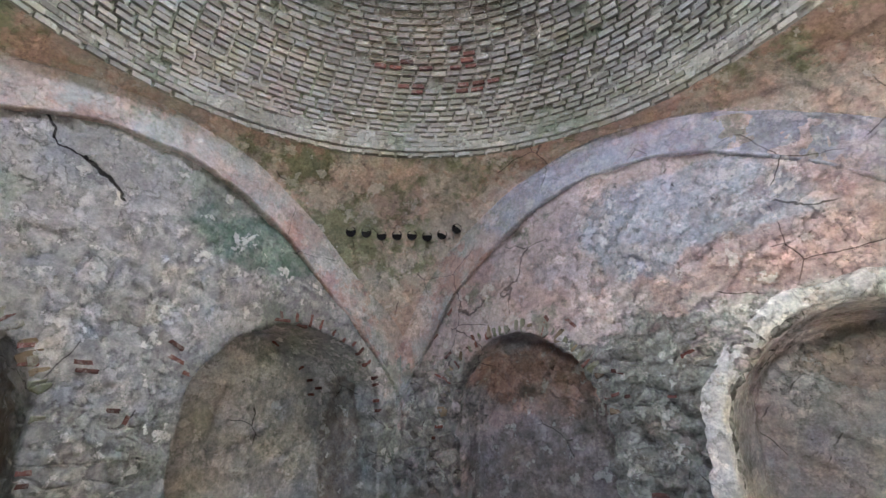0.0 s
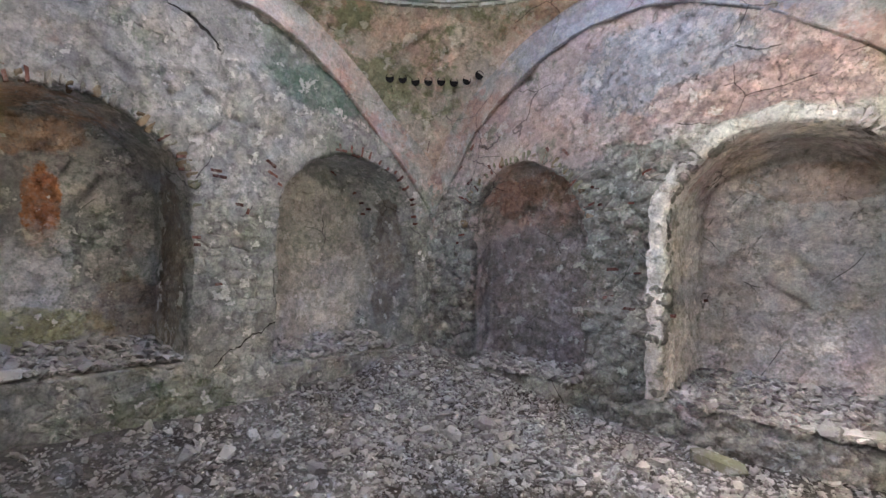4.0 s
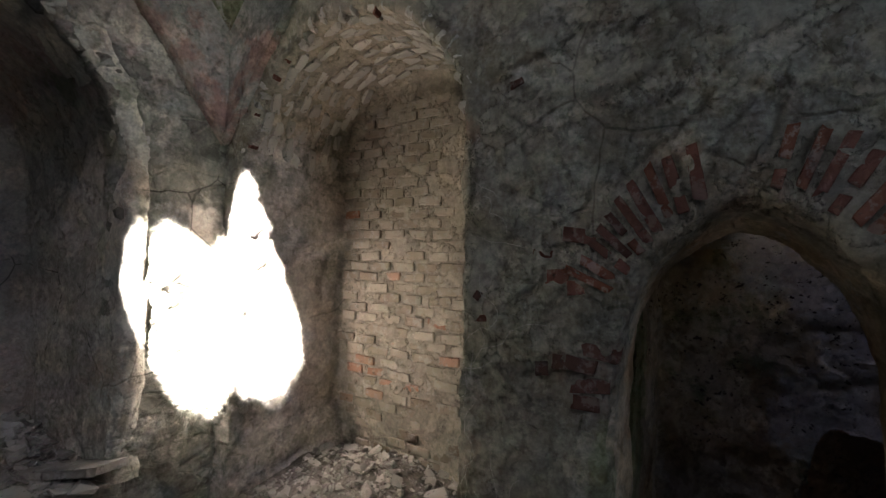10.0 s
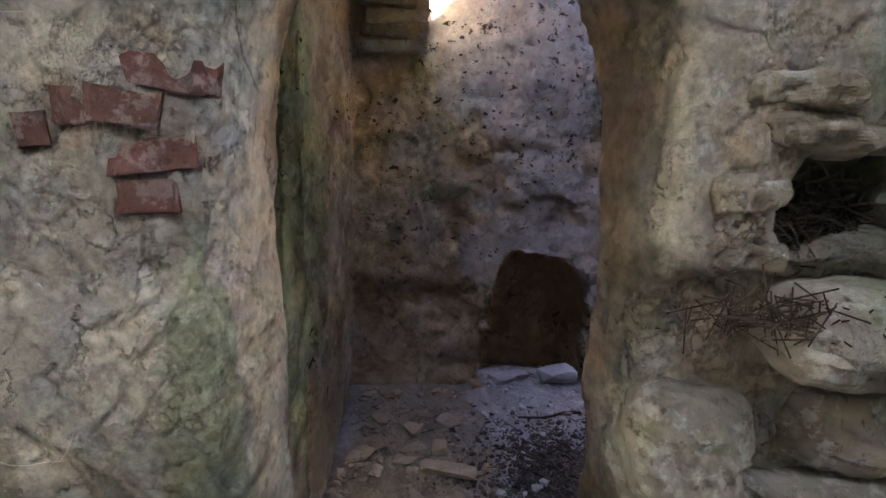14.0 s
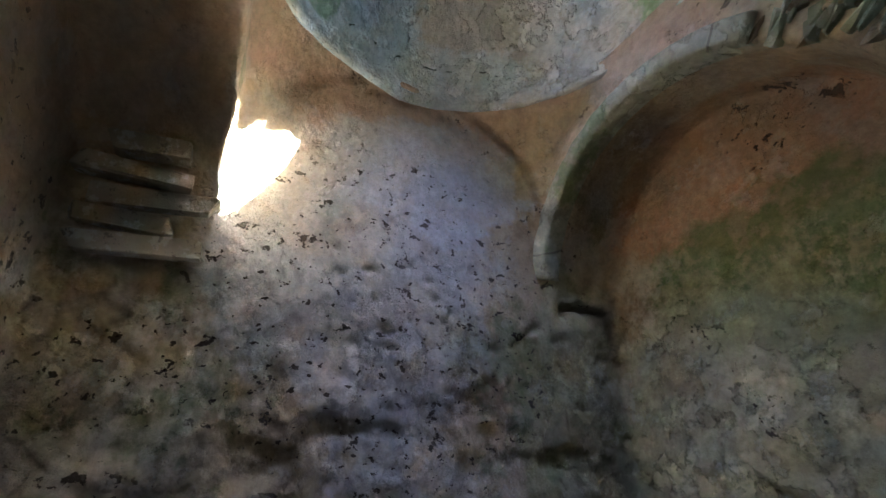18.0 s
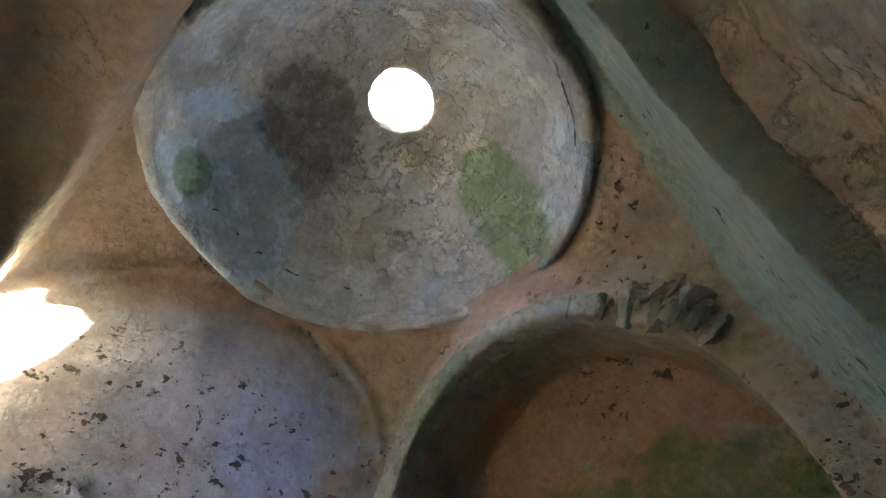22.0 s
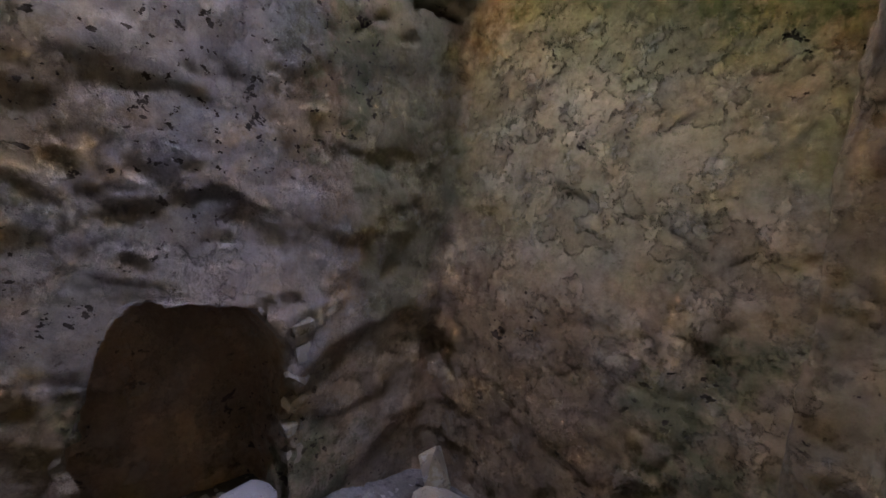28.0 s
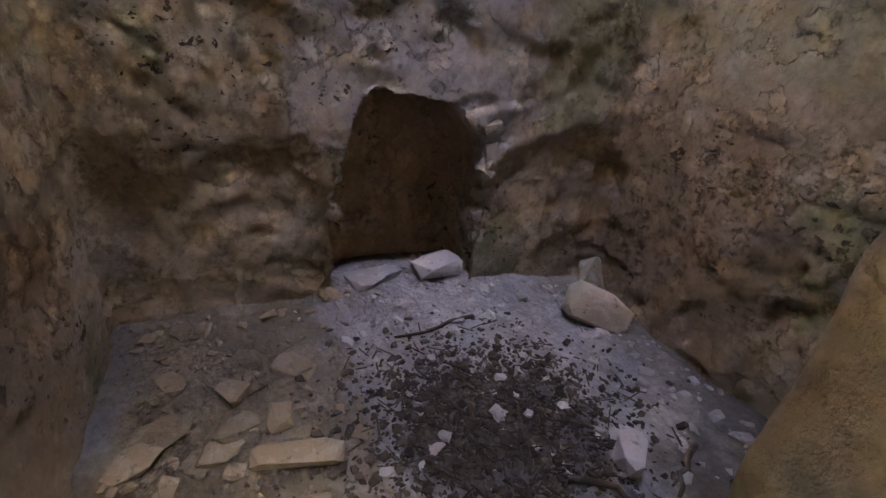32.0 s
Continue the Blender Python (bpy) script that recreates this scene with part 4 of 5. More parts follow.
def ground():
    xs, ys = np.linspace(-3.4, 5.6, 226), np.linspace(-1.3, 5.2, 164)
    gx, gy = np.meshgrid(xs, ys, indexing="ij")
    z = ground_z(gx, gy)
    verts = np.stack([gx, gy, z], -1).reshape(-1, 3)
    m = len(ys)
    faces = [(i * m + j, (i + 1) * m + j, (i + 1) * m + j + 1, i * m + j + 1) for i in range(len(xs) - 1) for j in range(m - 1)]
    mesh = bpy.data.meshes.new("floor")
    mesh.from_pydata(verts.tolist(), [], faces)
    mesh.polygons.foreach_set("use_smooth", np.ones(len(mesh.polygons), bool))
    structure("floor", mesh, M_GROUND, "uneven floor of grey dust, soil and fallen plaster", "floor")
    out = bmesh.new()
    q = [out.verts.new(v) for v in ((-400, -400, -0.7), (400, -400, -0.7), (400, 400, -0.7), (-400, 400, -0.7))]
    out.faces.new(q)
    mesh = bpy.data.meshes.new("ground")
    out.to_mesh(mesh)
    out.free()
    structure("ground", mesh, M_GROUND, "dry open ground outside the ruin", "ground")


hall_walls()
arch_bands()
PENDENTIVE = pendentives()
DOME = great_dome()
hall_leak_deck()
chamber_walls()
chamber_dome()
ground()

# ---- pieces set in the walls ----
from mathutils.bvhtree import BVHTree

SKIN = {}
for key, ob in WALLS.items():
    mesh = ob.data
    SKIN[key] = BVHTree.FromPolygons([tuple(v.co) for v in mesh.vertices], [tuple(f.vertices) for f in mesh.polygons])


def on_wall(key, start, way, reach=2.5):
    """Where a straight line from start meets a wall's skin, and the normal there."""
    place, normal, _, _ = SKIN[key].ray_cast(Vector(start), Vector(way), reach)
    return (place, normal) if place else (None, None)


def worn_box(x, y, z, seed, wear=0.12):
    """A brick or block with chipped, uneven corners; x, y, z are its half sizes."""
    rng = random.Random(seed)
    bm = bmesh.new()
    bmesh.ops.create_cube(bm, size=2.0)
    bmesh.ops.bevel(bm, geom=bm.edges[:], offset=0.16, segments=1, affect="EDGES")
    for v in bm.verts:
        v.co = Vector((v.co.x * x, v.co.y * y, v.co.z * z)) * (1 - rng.random() * wear)
    return bm


def mesh_of(name, bm, material):
    mesh = bpy.data.meshes.new(name)
    bm.to_mesh(mesh)
    bm.free()
    mesh.materials.append(material)
    return mesh


def set_piece(name, mesh, place, normal, up, parent, size=(1, 1, 1), sink=0.0):
    """Sets a shared mesh into a wall: its x along the wall, its y along the outward normal."""
    n = Vector(normal).normalized()
    u = (Vector(up) - n * n.dot(Vector(up))).normalized()
    s = n.cross(u) * -1
    ob = new(name, mesh)
    m = Matrix((s, n, u)).transposed().to_4x4()
    ob.matrix_world = Matrix.Translation(Vector(place) - n * sink) @ m @ Matrix.Diagonal((*size, 1))
    if parent:
        ob.parent = parent
    return ob


BRICKS = [mesh_of("brick", worn_box(0.1, 0.03, 0.02, 100 + k, 0.3), M_BRICK) for k in range(6)]
PALES = [mesh_of("brick", worn_box(0.106, 0.03, 0.038, 140 + k, 0.12), M_PALE) for k in range(8)]


DARK_RIMS = [mesh_of("stone", rock_bm((0, 0, 0), (0.085, 0.04, 0.04), 170 + k, 16), M_EARTHEN if k % 2 else M_STONE) for k in range(6)]
LAYERS = [mesh_of("stone", worn_box(0.17, 0.06, 0.036, 196 + k, 0.3), M_TAN) for k in range(4)]
TANS = [mesh_of("stone", rock_bm((0, 0, 0), (0.085, 0.04, 0.045), 190 + k, 16), M_TAN) for k in range(4)]
RIMS = [mesh_of("stone", rock_bm((0, 0, 0), (0.085, 0.04, 0.045), 160 + k, 16), M_RIM) for k in range(8)]


def wall_bricks():
    """Single red bricks that show where the plaster is gone: wall, sideways, up, length, tilt."""
    shown = (("west", 1.55, 2.92, 0.7, 12), ("west", 1.6, 2.8, 0.9, 2), ("west", 1.93, 2.77, 1.0, -3), ("west", 1.9, 2.83, 0.8, -2), ("west", 2.52, 3.02, 1.0, -28),
             ("west", 2.55, 2.9, 1.1, -24), ("west", 2.66, 2.79, 0.7, -16), ("west", 2.18, 2.49, 1.1, -2), ("west", 2.26, 2.42, 0.5, 70), ("west", 1.74, 2.1, 0.6, 0),
             ("west", 1.75, 2.02, 0.5, 0), ("west", 2.0, 1.6, 0.7, 3), ("west", 4.6, 2.86, 1.0, 10), ("west", 4.68, 2.76, 1.1, 6), ("west", 4.66, 2.68, 1.0, 2),
             ("west", 4.45, 3.02, 0.9, 30), ("west", 3.5, 3.38, 1.3, 2), ("west", 3.75, 3.36, 1.0, -8), ("west", 4.05, 3.28, 0.9, -22),
             ("north", -0.2, 1.87, 1.6, 3), ("north", 0.12, 1.84, 0.6, 3), ("north", 0.3, 1.82, 0.5, 0), ("north", 0.05, 1.44, 0.9, -3), ("north", -0.38, 2.83, 1.2, -14),
             ("north", 0.05, 2.62, 0.6, 0), ("north", -0.3, 2.62, 0.5, 0), ("north", -0.2, 1.55, 0.9, 10), ("north", -2.42, 2.32, 0.7, 0), ("north", -2.5, 2.2, 0.5, 0),
             ("north", -2.45, 2.88, 0.8, -25), ("north", -2.2, 3.95, 0.9, 50), ("north", -2.25, 3.6, 0.8, 45), ("north", -2.5, 3.35, 0.8, 40), ("north", -2.3, 3.1, 0.8, 32),
             ("north", -0.75, 3.3, 0.9, -45), ("north", 0.22, 2.95, 0.9, 30), ("north", -1.0, 3.36, 0.8, -62), ("north", 0.47, 1.5, 0.6, 0), ("north", 0.46, 1.4, 0.7, 0),
             ("east", 3.03, 1.58, 0.8, 8), ("east", 3.06, 1.68, 0.3, 60), ("east", 2.88, 2.62, 0.5, 20))
    for k, (key, u, z, length, tilt) in enumerate(shown):
        if key == "west":
            place, normal = on_wall(key, (WEST + 0.8, u, z), (-1, 0, 0))
        elif key == "north":
            place, normal = on_wall(key, (u, NORTH - 0.8, z), (0, 1, 0))
        else:
            place, normal = on_wall(key, (EAST - 0.8, u, z), (1, 0, 0))
        if place is None:
            continue
        flat = {"west": Vector((1, 0, 0)), "north": Vector((0, -1, 0)), "east": Vector((-1, 0, 0))}[key]
        up = Matrix.Rotation(radians(tilt), 3, flat) @ Vector((0, 0, 1))
        set_piece("brick", BRICKS[k % 6], place, flat, up, WALLS[key], (length * 0.8, 1, 1), 0.02)


FAN = [mesh_of("brick", worn_box(0.115, 0.03, 0.022, 260 + k, 0.22), M_BRICK if k % 3 else M_REDDISH) for k in range(6)]


def edge_of(outline, y0, z0, way):
    """How far from a centre the outline of an opening lies in one direction."""
    best, reach = 9.0, 0.5
    for u, z in outline:
        d = Vector((u - y0, z - z0))
        miss = abs(d.normalized().angle_signed(Vector((way.y, way.z)))) if d.length else 9.0
        if miss < best:
            best, reach = miss, d.length
    return reach


def door_arch():
    """The fan of bricks over the pointed doorway, laid round one centre."""
    rng = random.Random(8)
    outline = arch_profile(0.43, 1.2, 1.47, 2.09, 0.22, 90)[1:-1]
    spots = [156, 149, 142, 136, 130, 124, 118, 112, 106, 100, 77, 71, 65, 59, 53, 47, 41, 35, 28, 21]
    for k, spot in enumerate(spots):
        angle = radians(spot + rng.uniform(-1.0, 1.0))
        out = Vector((0, -math.cos(angle), math.sin(angle)))
        inner = edge_of(outline, 0.05, 1.56, out) + rng.uniform(0.015, 0.04)
        pieces = [(inner, rng.uniform(0.19, 0.25))] if rng.random() < 0.62 else [(inner, 0.07), (inner + 0.095, rng.uniform(0.11, 0.15))]
        for start, length in pieces:
            m = start + length / 2
            y, z = 2.09 + out.y * m, 1.56 + out.z * m
            side = Vector((1, 0, 0)).cross(out)
            ends = [on_wall("east", (EAST - 0.8, y + out.y * e * length, z + out.z * e * length), (1, 0, 0))[0] for e in (-0.45, -0.2, 0, 0.2, 0.45)]
            ends = [q.x for q in ends if q and q.x < 3.12]
            if ends:
                set_piece("brick", rng.choice(FAN), (sorted(ends)[len(ends) // 2], y, z), (-1, 0, 0), side, WALLS["east"], (length / 0.23, 1, rng.uniform(0.85, 1.1)), 0.02)
    for k, (y, z, length) in enumerate(((2.58, 1.44, 0.7), (2.66, 1.44, 0.4), (2.55, 1.36, 0.9), (2.52, 1.5, 0.9), (2.56, 1.29, 0.6), (2.74, 1.4, 0.35), (2.6, 1.95, 0.8), (2.68, 1.78, 0.6), (2.6, 1.74, 0.5), (2.75, 1.86, 0.5))):
        place, normal = on_wall("east", (EAST - 0.8, y, z), (1, 0, 0))
        if place:
            ends = [on_wall("east", (EAST - 0.8, y + e, z), (1, 0, 0))[0] for e in (-0.05, 0.05)]
            place.x = min([place.x] + [q.x for q in ends if q])
            set_piece("brick", BRICKS[k % 6], place, (-1, 0, 0), (0, 0.1 * (k % 3 - 1), 1), WALLS["east"], (length, 1, 1.8), 0.025)


def niche_bricks():
    """The bare brick back of the niche beside the doorway."""
    rng = random.Random(21)
    red = [mesh_of("brick", worn_box(0.106, 0.03, 0.038, 180 + k, 0.12), M_WORNBRICK) for k in range(4)]
    row = 0
    z = 0.38
    while z < 3.1:
        y = 3.2 + (0.11 if row % 2 else 0.0)
        while y < 4.84:
            bare = y > 3.7 + 0.25 * math.sin(z * 3.1) or rng.random() < 0.35
            if bare and rng.random() > 0.06:
                place, normal = on_wall("east", (3.3, y, z), (1, 0, 0))
                if place and place.x > 3.7:
                    glow = math.exp(-((y - 4.4) / 0.22) ** 2 - ((z - 0.95) / 0.38) ** 2)
                    mesh = rng.choice(red) if rng.random() < 0.85 * glow + 0.02 else rng.choice(PALES)
                    set_piece("brick", mesh, (place.x + 0.012 * rng.random(), y + 0.012 * rng.uniform(-1, 1), z + 0.006 * rng.uniform(-1, 1)), (-1, 0, 0), (0, 0.07 * rng.uniform(-1, 1), 1), WALLS["east"], (0.82 + 0.2 * rng.random(), 1, 0.84 + 0.16 * rng.random()), 0.008 + 0.012 * rng.random())
            y += 0.222
        z += 0.083
        row += 1


def niche_soffit():
    """Rough stones of the vault over the brick niche."""
    rng = random.Random(27)
    for i in range(7):
        for j in range(15):
            a = radians(14 + 152 * (j + rng.uniform(-0.3, 0.3)) / 14)
            x = 3.14 + 0.11 * i + rng.uniform(-0.02, 0.02)
            way = Vector((0, math.cos(a), math.sin(a)))
            place, _ = on_wall("east", (x, 4.0, 2.4), way, 1.3)
            if place and rng.random() > 0.1:
                set_piece("stone", RIMS[(i * 5 + j) % 8], place, -way, (1, rng.uniform(-0.2, 0.2), 0), WALLS["east"], (rng.uniform(0.8, 1.2), 0.6, rng.uniform(0.7, 1.1)), 0.006)


def dome_bricks():
    """Courses of the great dome: the near ones one by one, the rest joined."""
    rng = random.Random(33)
    grey = [mesh_of("brick", worn_box(0.078, 0.03, 0.024, 220 + k, 0.16), M_DOMEBRICK) for k in range(6)]
    red = [mesh_of("brick", worn_box(0.075, 0.03, 0.023, 240 + k, 0.14), M_BRICK) for k in range(3)]
    verts, faces, singles = [], [], 0
    box = np.array([(x, y, z) for x in (-1, 1) for y in (-1, 1) for z in (-1, 1)], float)
    quads = ((0, 1, 3, 2), (4, 6, 7, 5), (0, 4, 5, 1), (2, 3, 7, 6), (1, 5, 7, 3), (0, 2, 6, 4))
    step = 0.0172
    for row in range(46):
        v = 0.006 + row * step
        ring = 2 * math.pi * (BASE_R * math.cos(v * math.pi / 2))
        count = int(ring / 0.172)
        turn = rng.random() * 0.1
        for k in range(count):
            a = 2 * math.pi * (k + 0.5 * (row % 2) + turn) / count
            if rng.random() < 0.035:
                continue
            p = dome_point(a, v, -0.01 + 0.03 * rng.random())
            tip = dome_point(a, v + 0.004, 0.0) - dome_point(a, v, 0.0)
            n = Vector((MID_X - p.x, MID_Y - p.y, (BASE_Z - p.z) * 1.1)).normalized()
            u = (tip - n * n.dot(tip)).normalized()
            s = u.cross(n)
            near = 1.75 < a < 3.0
            spot = abs(a - 2.2) < 0.24 and 11 < row < 21
            if near and singles < 300 and row < 13 or (near and spot and rng.random() < 0.5):
                singles += 1
                mesh = rng.choice(red) if (spot and rng.random() < 0.5) else rng.choice(grey)
                ob = new("brick", mesh)
                ob.matrix_world = Matrix.Translation(p - n * 0.006) @ Matrix((s, n, u)).transposed().to_4x4() @ Matrix.Rotation(rng.uniform(-0.04, 0.04), 4, "Y") @ Matrix.Diagonal((0.88 + 0.2 * rng.random(), 1, 0.85 + 0.3 * rng.random(), 1))
                ob.parent = DOME
            else:
                half = np.array((0.078 * (0.86 + 0.22 * rng.random()), 0.034, 0.024 * (0.85 + 0.3 * rng.random())))
                q = box * half * (1 - 0.1 * np.random.rand(8, 1))
                m = np.array((s, n, u))
                base = len(verts)
                verts += (q @ m + np.array(p - n * 0.006)).tolist()
                faces += [tuple(base + i for i in f) for f in quads]
    mesh = bpy.data.meshes.new("brick_courses")
    mesh.from_pydata(verts, [], faces)
    mesh.materials.append(M_DOMEBRICK)
    ob = new("brick_courses", mesh)
    ob.parent = DOME
    tagged(ob, "uneven grey-green brick courses lining the dome", kind="stuff")


def pipe_holes():
    """Rows of clay pipe stubs in the pendentives, capped near-black to paint the dark of open holes."""
    def pipe(place, way, radius, parent):
        bm = bmesh.new()
        n, rings = 16, []
        w = Vector(way).normalized()
        s = w.cross(Vector((0, 0, 1))).normalized()
        u = s.cross(w)
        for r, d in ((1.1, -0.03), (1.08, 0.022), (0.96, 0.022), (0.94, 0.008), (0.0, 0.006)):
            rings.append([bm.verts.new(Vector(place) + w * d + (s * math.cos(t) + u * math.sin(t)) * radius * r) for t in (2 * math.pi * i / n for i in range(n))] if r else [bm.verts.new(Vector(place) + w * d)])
        for a, b in zip(rings, rings[1:]):
            for i in range(n):
                if len(b) == 1:
                    bm.faces.new((a[i], a[(i + 1) % n], b[0]))
                else:
                    bm.faces.new((a[i], a[(i + 1) % n], b[(i + 1) % n], b[i]))
        bmesh.ops.recalc_face_normals(bm, faces=bm.faces)
        return part("pipe", bm, M_HOLE_DARK, parent)

    skin = BVHTree.FromPolygons([tuple(v.co) for v in PENDENTIVE.data.vertices], [tuple(f.vertices) for f in PENDENTIVE.data.polygons])
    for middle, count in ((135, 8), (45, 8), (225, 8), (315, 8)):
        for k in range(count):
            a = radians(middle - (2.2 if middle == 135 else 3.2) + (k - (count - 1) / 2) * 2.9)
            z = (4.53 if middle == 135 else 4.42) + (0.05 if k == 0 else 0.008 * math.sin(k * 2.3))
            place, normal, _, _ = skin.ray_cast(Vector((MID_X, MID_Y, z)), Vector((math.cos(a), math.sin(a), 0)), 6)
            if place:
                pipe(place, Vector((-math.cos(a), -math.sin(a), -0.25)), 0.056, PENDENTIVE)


def arch_stones(key, axis, at, half, spring, apex, f0, f1, count, meshes, seed, size=(0.7, 1, 1), out=0.08, sink=0.02):
    """Voussoirs round the mouth of a niche, some of them broken away."""
    rng = random.Random(seed)
    outline = arch_profile(half, spring - 0.4, spring, apex, 0.0, 80)[1:-1]
    for k in range(count):
        f = f0 + (f1 - f0) * (k + rng.uniform(-0.2, 0.2)) / (count - 1)
        f = min(0.99, max(0.01, f))
        if rng.random() < 0.12:
            continue
        u, z = outline[int(f * (len(outline) - 1))]
        angle = math.pi * (1 - f)
        ray = Vector((math.cos(angle), math.sin(angle)))
        d = out + rng.uniform(-0.02, 0.02)
        u, z = u + ray.x * d, z + ray.y * d
        w = at + u
        if axis == "y":
            place, _ = on_wall(key, (w, NORTH - 0.8, z), (0, 1, 0), 1.2)
            flat, side = Vector((0, -1, 0)), Vector((-ray.y, 0, ray.x))
        elif key == "west":
            place, _ = on_wall(key, (WEST + 0.8, w, z), (-1, 0, 0), 1.2)
            flat, side = Vector((1, 0, 0)), Vector((0, -ray.y, ray.x))
        else:
            place, _ = on_wall(key, (EAST - 0.8, w, z), (1, 0, 0), 1.2)
            flat, side = Vector((-1, 0, 0)), Vector((0, -ray.y, ray.x))
        if place:
            set_piece("brick", rng.choice(meshes), place, flat, side, WALLS[key], (size[0] * rng.uniform(0.7, 1.15), size[1], size[2] * rng.uniform(0.8, 1.2)), sink)


arch_stones("north", "y", 1.41, 1.03, 2.25, 3.26, 0.02, 0.97, 58, RIMS, 1, (0.9, 1, 1), 0.06, 0.03)
arch_stones("north", "y", -1.4, 0.93, 2.3, 3.27, 0.03, 0.95, 42, DARK_RIMS + BRICKS[:1], 2, (0.9, 1, 0.9), 0.07, 0.024)
arch_stones("west", "x", 0.55, 1.16, 2.35, 3.36, 0.4, 0.98, 30, DARK_RIMS + BRICKS[:1], 12, (0.9, 1, 0.9), 0.04, 0.022)
arch_stones("west", "x", 3.71, 1.07, 2.45, 3.36, 0.45, 0.99, 13, BRICKS, 3, (0.8, 1, 1), 0.08, 0.024)
arch_stones("east", "x", 4.0, 0.85, 2.45, 3.24, 0.03, 0.97, 44, RIMS + BRICKS[:2], 4, (0.6, 1, 0.7), 0.03, 0.035)
for k, (z, y, w) in enumerate(((2.02, 2.27, 1.3), (2.1, 2.33, 1.0), (2.17, 2.25, 1.2), (2.25, 2.31, 1.1), (2.33, 2.28, 0.8))):
    place, _ = on_wall("chamber", (4.4, y, z), (1, 0, 0), 1.2)
    if place:
        set_piece("stone", LAYERS[k % 4], place, (-1, 0, 0), (0, 0.06 * (-1) ** k, 1), WALLS["chamber"], (w, 1, 1), 0.0)
for k, (y, z, w) in enumerate(((0.985, 0.7, 1.0), (0.97, 0.6, 0.8), (0.985, 0.5, 0.9), (0.965, 0.38, 1.0), (0.98, 0.27, 0.8), (0.96, 0.15, 0.9))):
    place, _ = on_wall("chamber", (4.4, y, z), (1, 0, 0), 0.65)
    if place:
        set_piece("stone", TANS[k % 4], place, (-1, 0, 0), (0, 0.1, 1), WALLS["chamber"], (w * 0.65, 1, 0.9), 0.022)
wall_bricks()
door_arch()
niche_bricks()
niche_soffit()
dome_bricks()
pipe_holes()


def niche_rim():
    """Thick ragged coat of limewashed plaster round the mouth of the large niche."""
    bm, rings = bmesh.new(), []
    path = []
    for k in range(26):
        path.append((-1.03, 0.5 + 1.75 * k / 26, -1.0, 0.0))
    for k in range(71):
        a = math.pi * (1 - k / 70)
        path.append((1.03 * math.cos(a), 2.25 + 1.01 * math.sin(a), math.cos(a), math.sin(a)))
    for k in range(26):
        path.append((1.03, 2.25 - 1.75 * (k + 1) / 26, 1.0, 0.0))
    for k, (u, z, cu, cz) in enumerate(path):
        wide = 0.15 + 0.05 * noise.noise(Vector((k * 0.17, 3.0, 1.0))) + 0.03 * noise.noise(Vector((k * 0.6, 8.0, 1.0)))
        wide *= 0.75 if cu > 0.9 else 1.0
        thick = 0.035 + 0.012 * noise.noise(Vector((k * 0.45, 1.0, 4.0)))
        ring = []
        for off, y in ((-0.025, 0.34), (-0.03, 0.12), (-0.022, 0.0), (0.0, -thick), (wide * 0.5, -thick - 0.008), (wide, -thick * 0.8), (wide + 0.012, 0.03)):
            j = 0.012 * noise.noise(Vector((k * 0.8, off * 40, 7.0)))
            ring.append(bm.verts.new((1.41 + u + cu * (off + j), NORTH + y + j, z + cz * (off + j))))
        rings.append(ring)
    for a, b in zip(rings, rings[1:]):
        for j in range(6):
            bm.faces.new((a[j], b[j], b[j + 1], a[j + 1]))
    bmesh.ops.recalc_face_normals(bm, faces=bm.faces)
    bmesh.ops.subdivide_edges(bm, edges=bm.edges[:], cuts=2, use_grid_fill=True)
    mesh = bpy.data.meshes.new("niche_rim")
    bm.to_mesh(mesh)
    bm.free()
    roughen(mesh, 0.02, 3.0, 0.012, 9.0, 0.008, 97)
    structure("niche_rim", mesh, M_LIMECOAT, "thick ragged limewashed plaster edge round the large niche", "trim")


niche_rim()


def chamber_rims():
    """Raised plaster edge round the chamber's side arch, broken off towards the doorway, with bare rubble after it."""
    bm, rings = bmesh.new(), []
    steps = 70
    for k in range(steps + 1):
        a = math.pi * (0.06 + 0.63 * k / steps)
        c, sn = math.cos(a), math.sin(a)
        wob = 0.004 * noise.noise(Vector((k * 0.3, 2.0, 5.0)))
        ring = []
        for r, out in ((0.69, -0.06), (0.69, 0.022), (0.702, 0.034), (0.762, 0.03 + wob), (0.775, 0.016), (0.785, -0.05)):
            ring.append(bm.verts.new((4.27 + (r + wob) * c, 0.652 + out + (0.02 if r > 0.75 else 0.0), 2.0 + (r + wob) * sn)))
        rings.append(ring)
    for a, b in zip(rings, rings[1:]):
        for j in range(5):
            bm.faces.new((a[j], b[j], b[j + 1], a[j + 1]))
    for ring in (rings[0], rings[-1]):
        bm.faces.new(ring)
    bmesh.ops.recalc_face_normals(bm, faces=bm.faces)
    mesh = bpy.data.meshes.new("arch_rim")
    bm.to_mesh(mesh)
    bm.free()
    mesh.polygons.foreach_set("use_smooth", np.ones(len(mesh.polygons), bool))
    structure("arch_rim", mesh, M_ARCHRIM, "raised plaster edge of the side arch, broken at one end", "arch")
    rng = random.Random(91)
    for k in range(24):
        a = math.pi * rng.uniform(0.68, 0.84)
        r = rng.uniform(0.705, 0.85)
        place = Vector((4.27 + r * math.cos(a), 0.648, 2.0 + r * math.sin(a)))
        set_piece("stone", rng.choice(DARK_RIMS), place, (0, 1, 0.1), (-math.sin(a), 0, math.cos(a)), WALLS["chamber"], (rng.uniform(0.35, 0.7), 0.7, rng.uniform(0.4, 0.9)), 0.0)


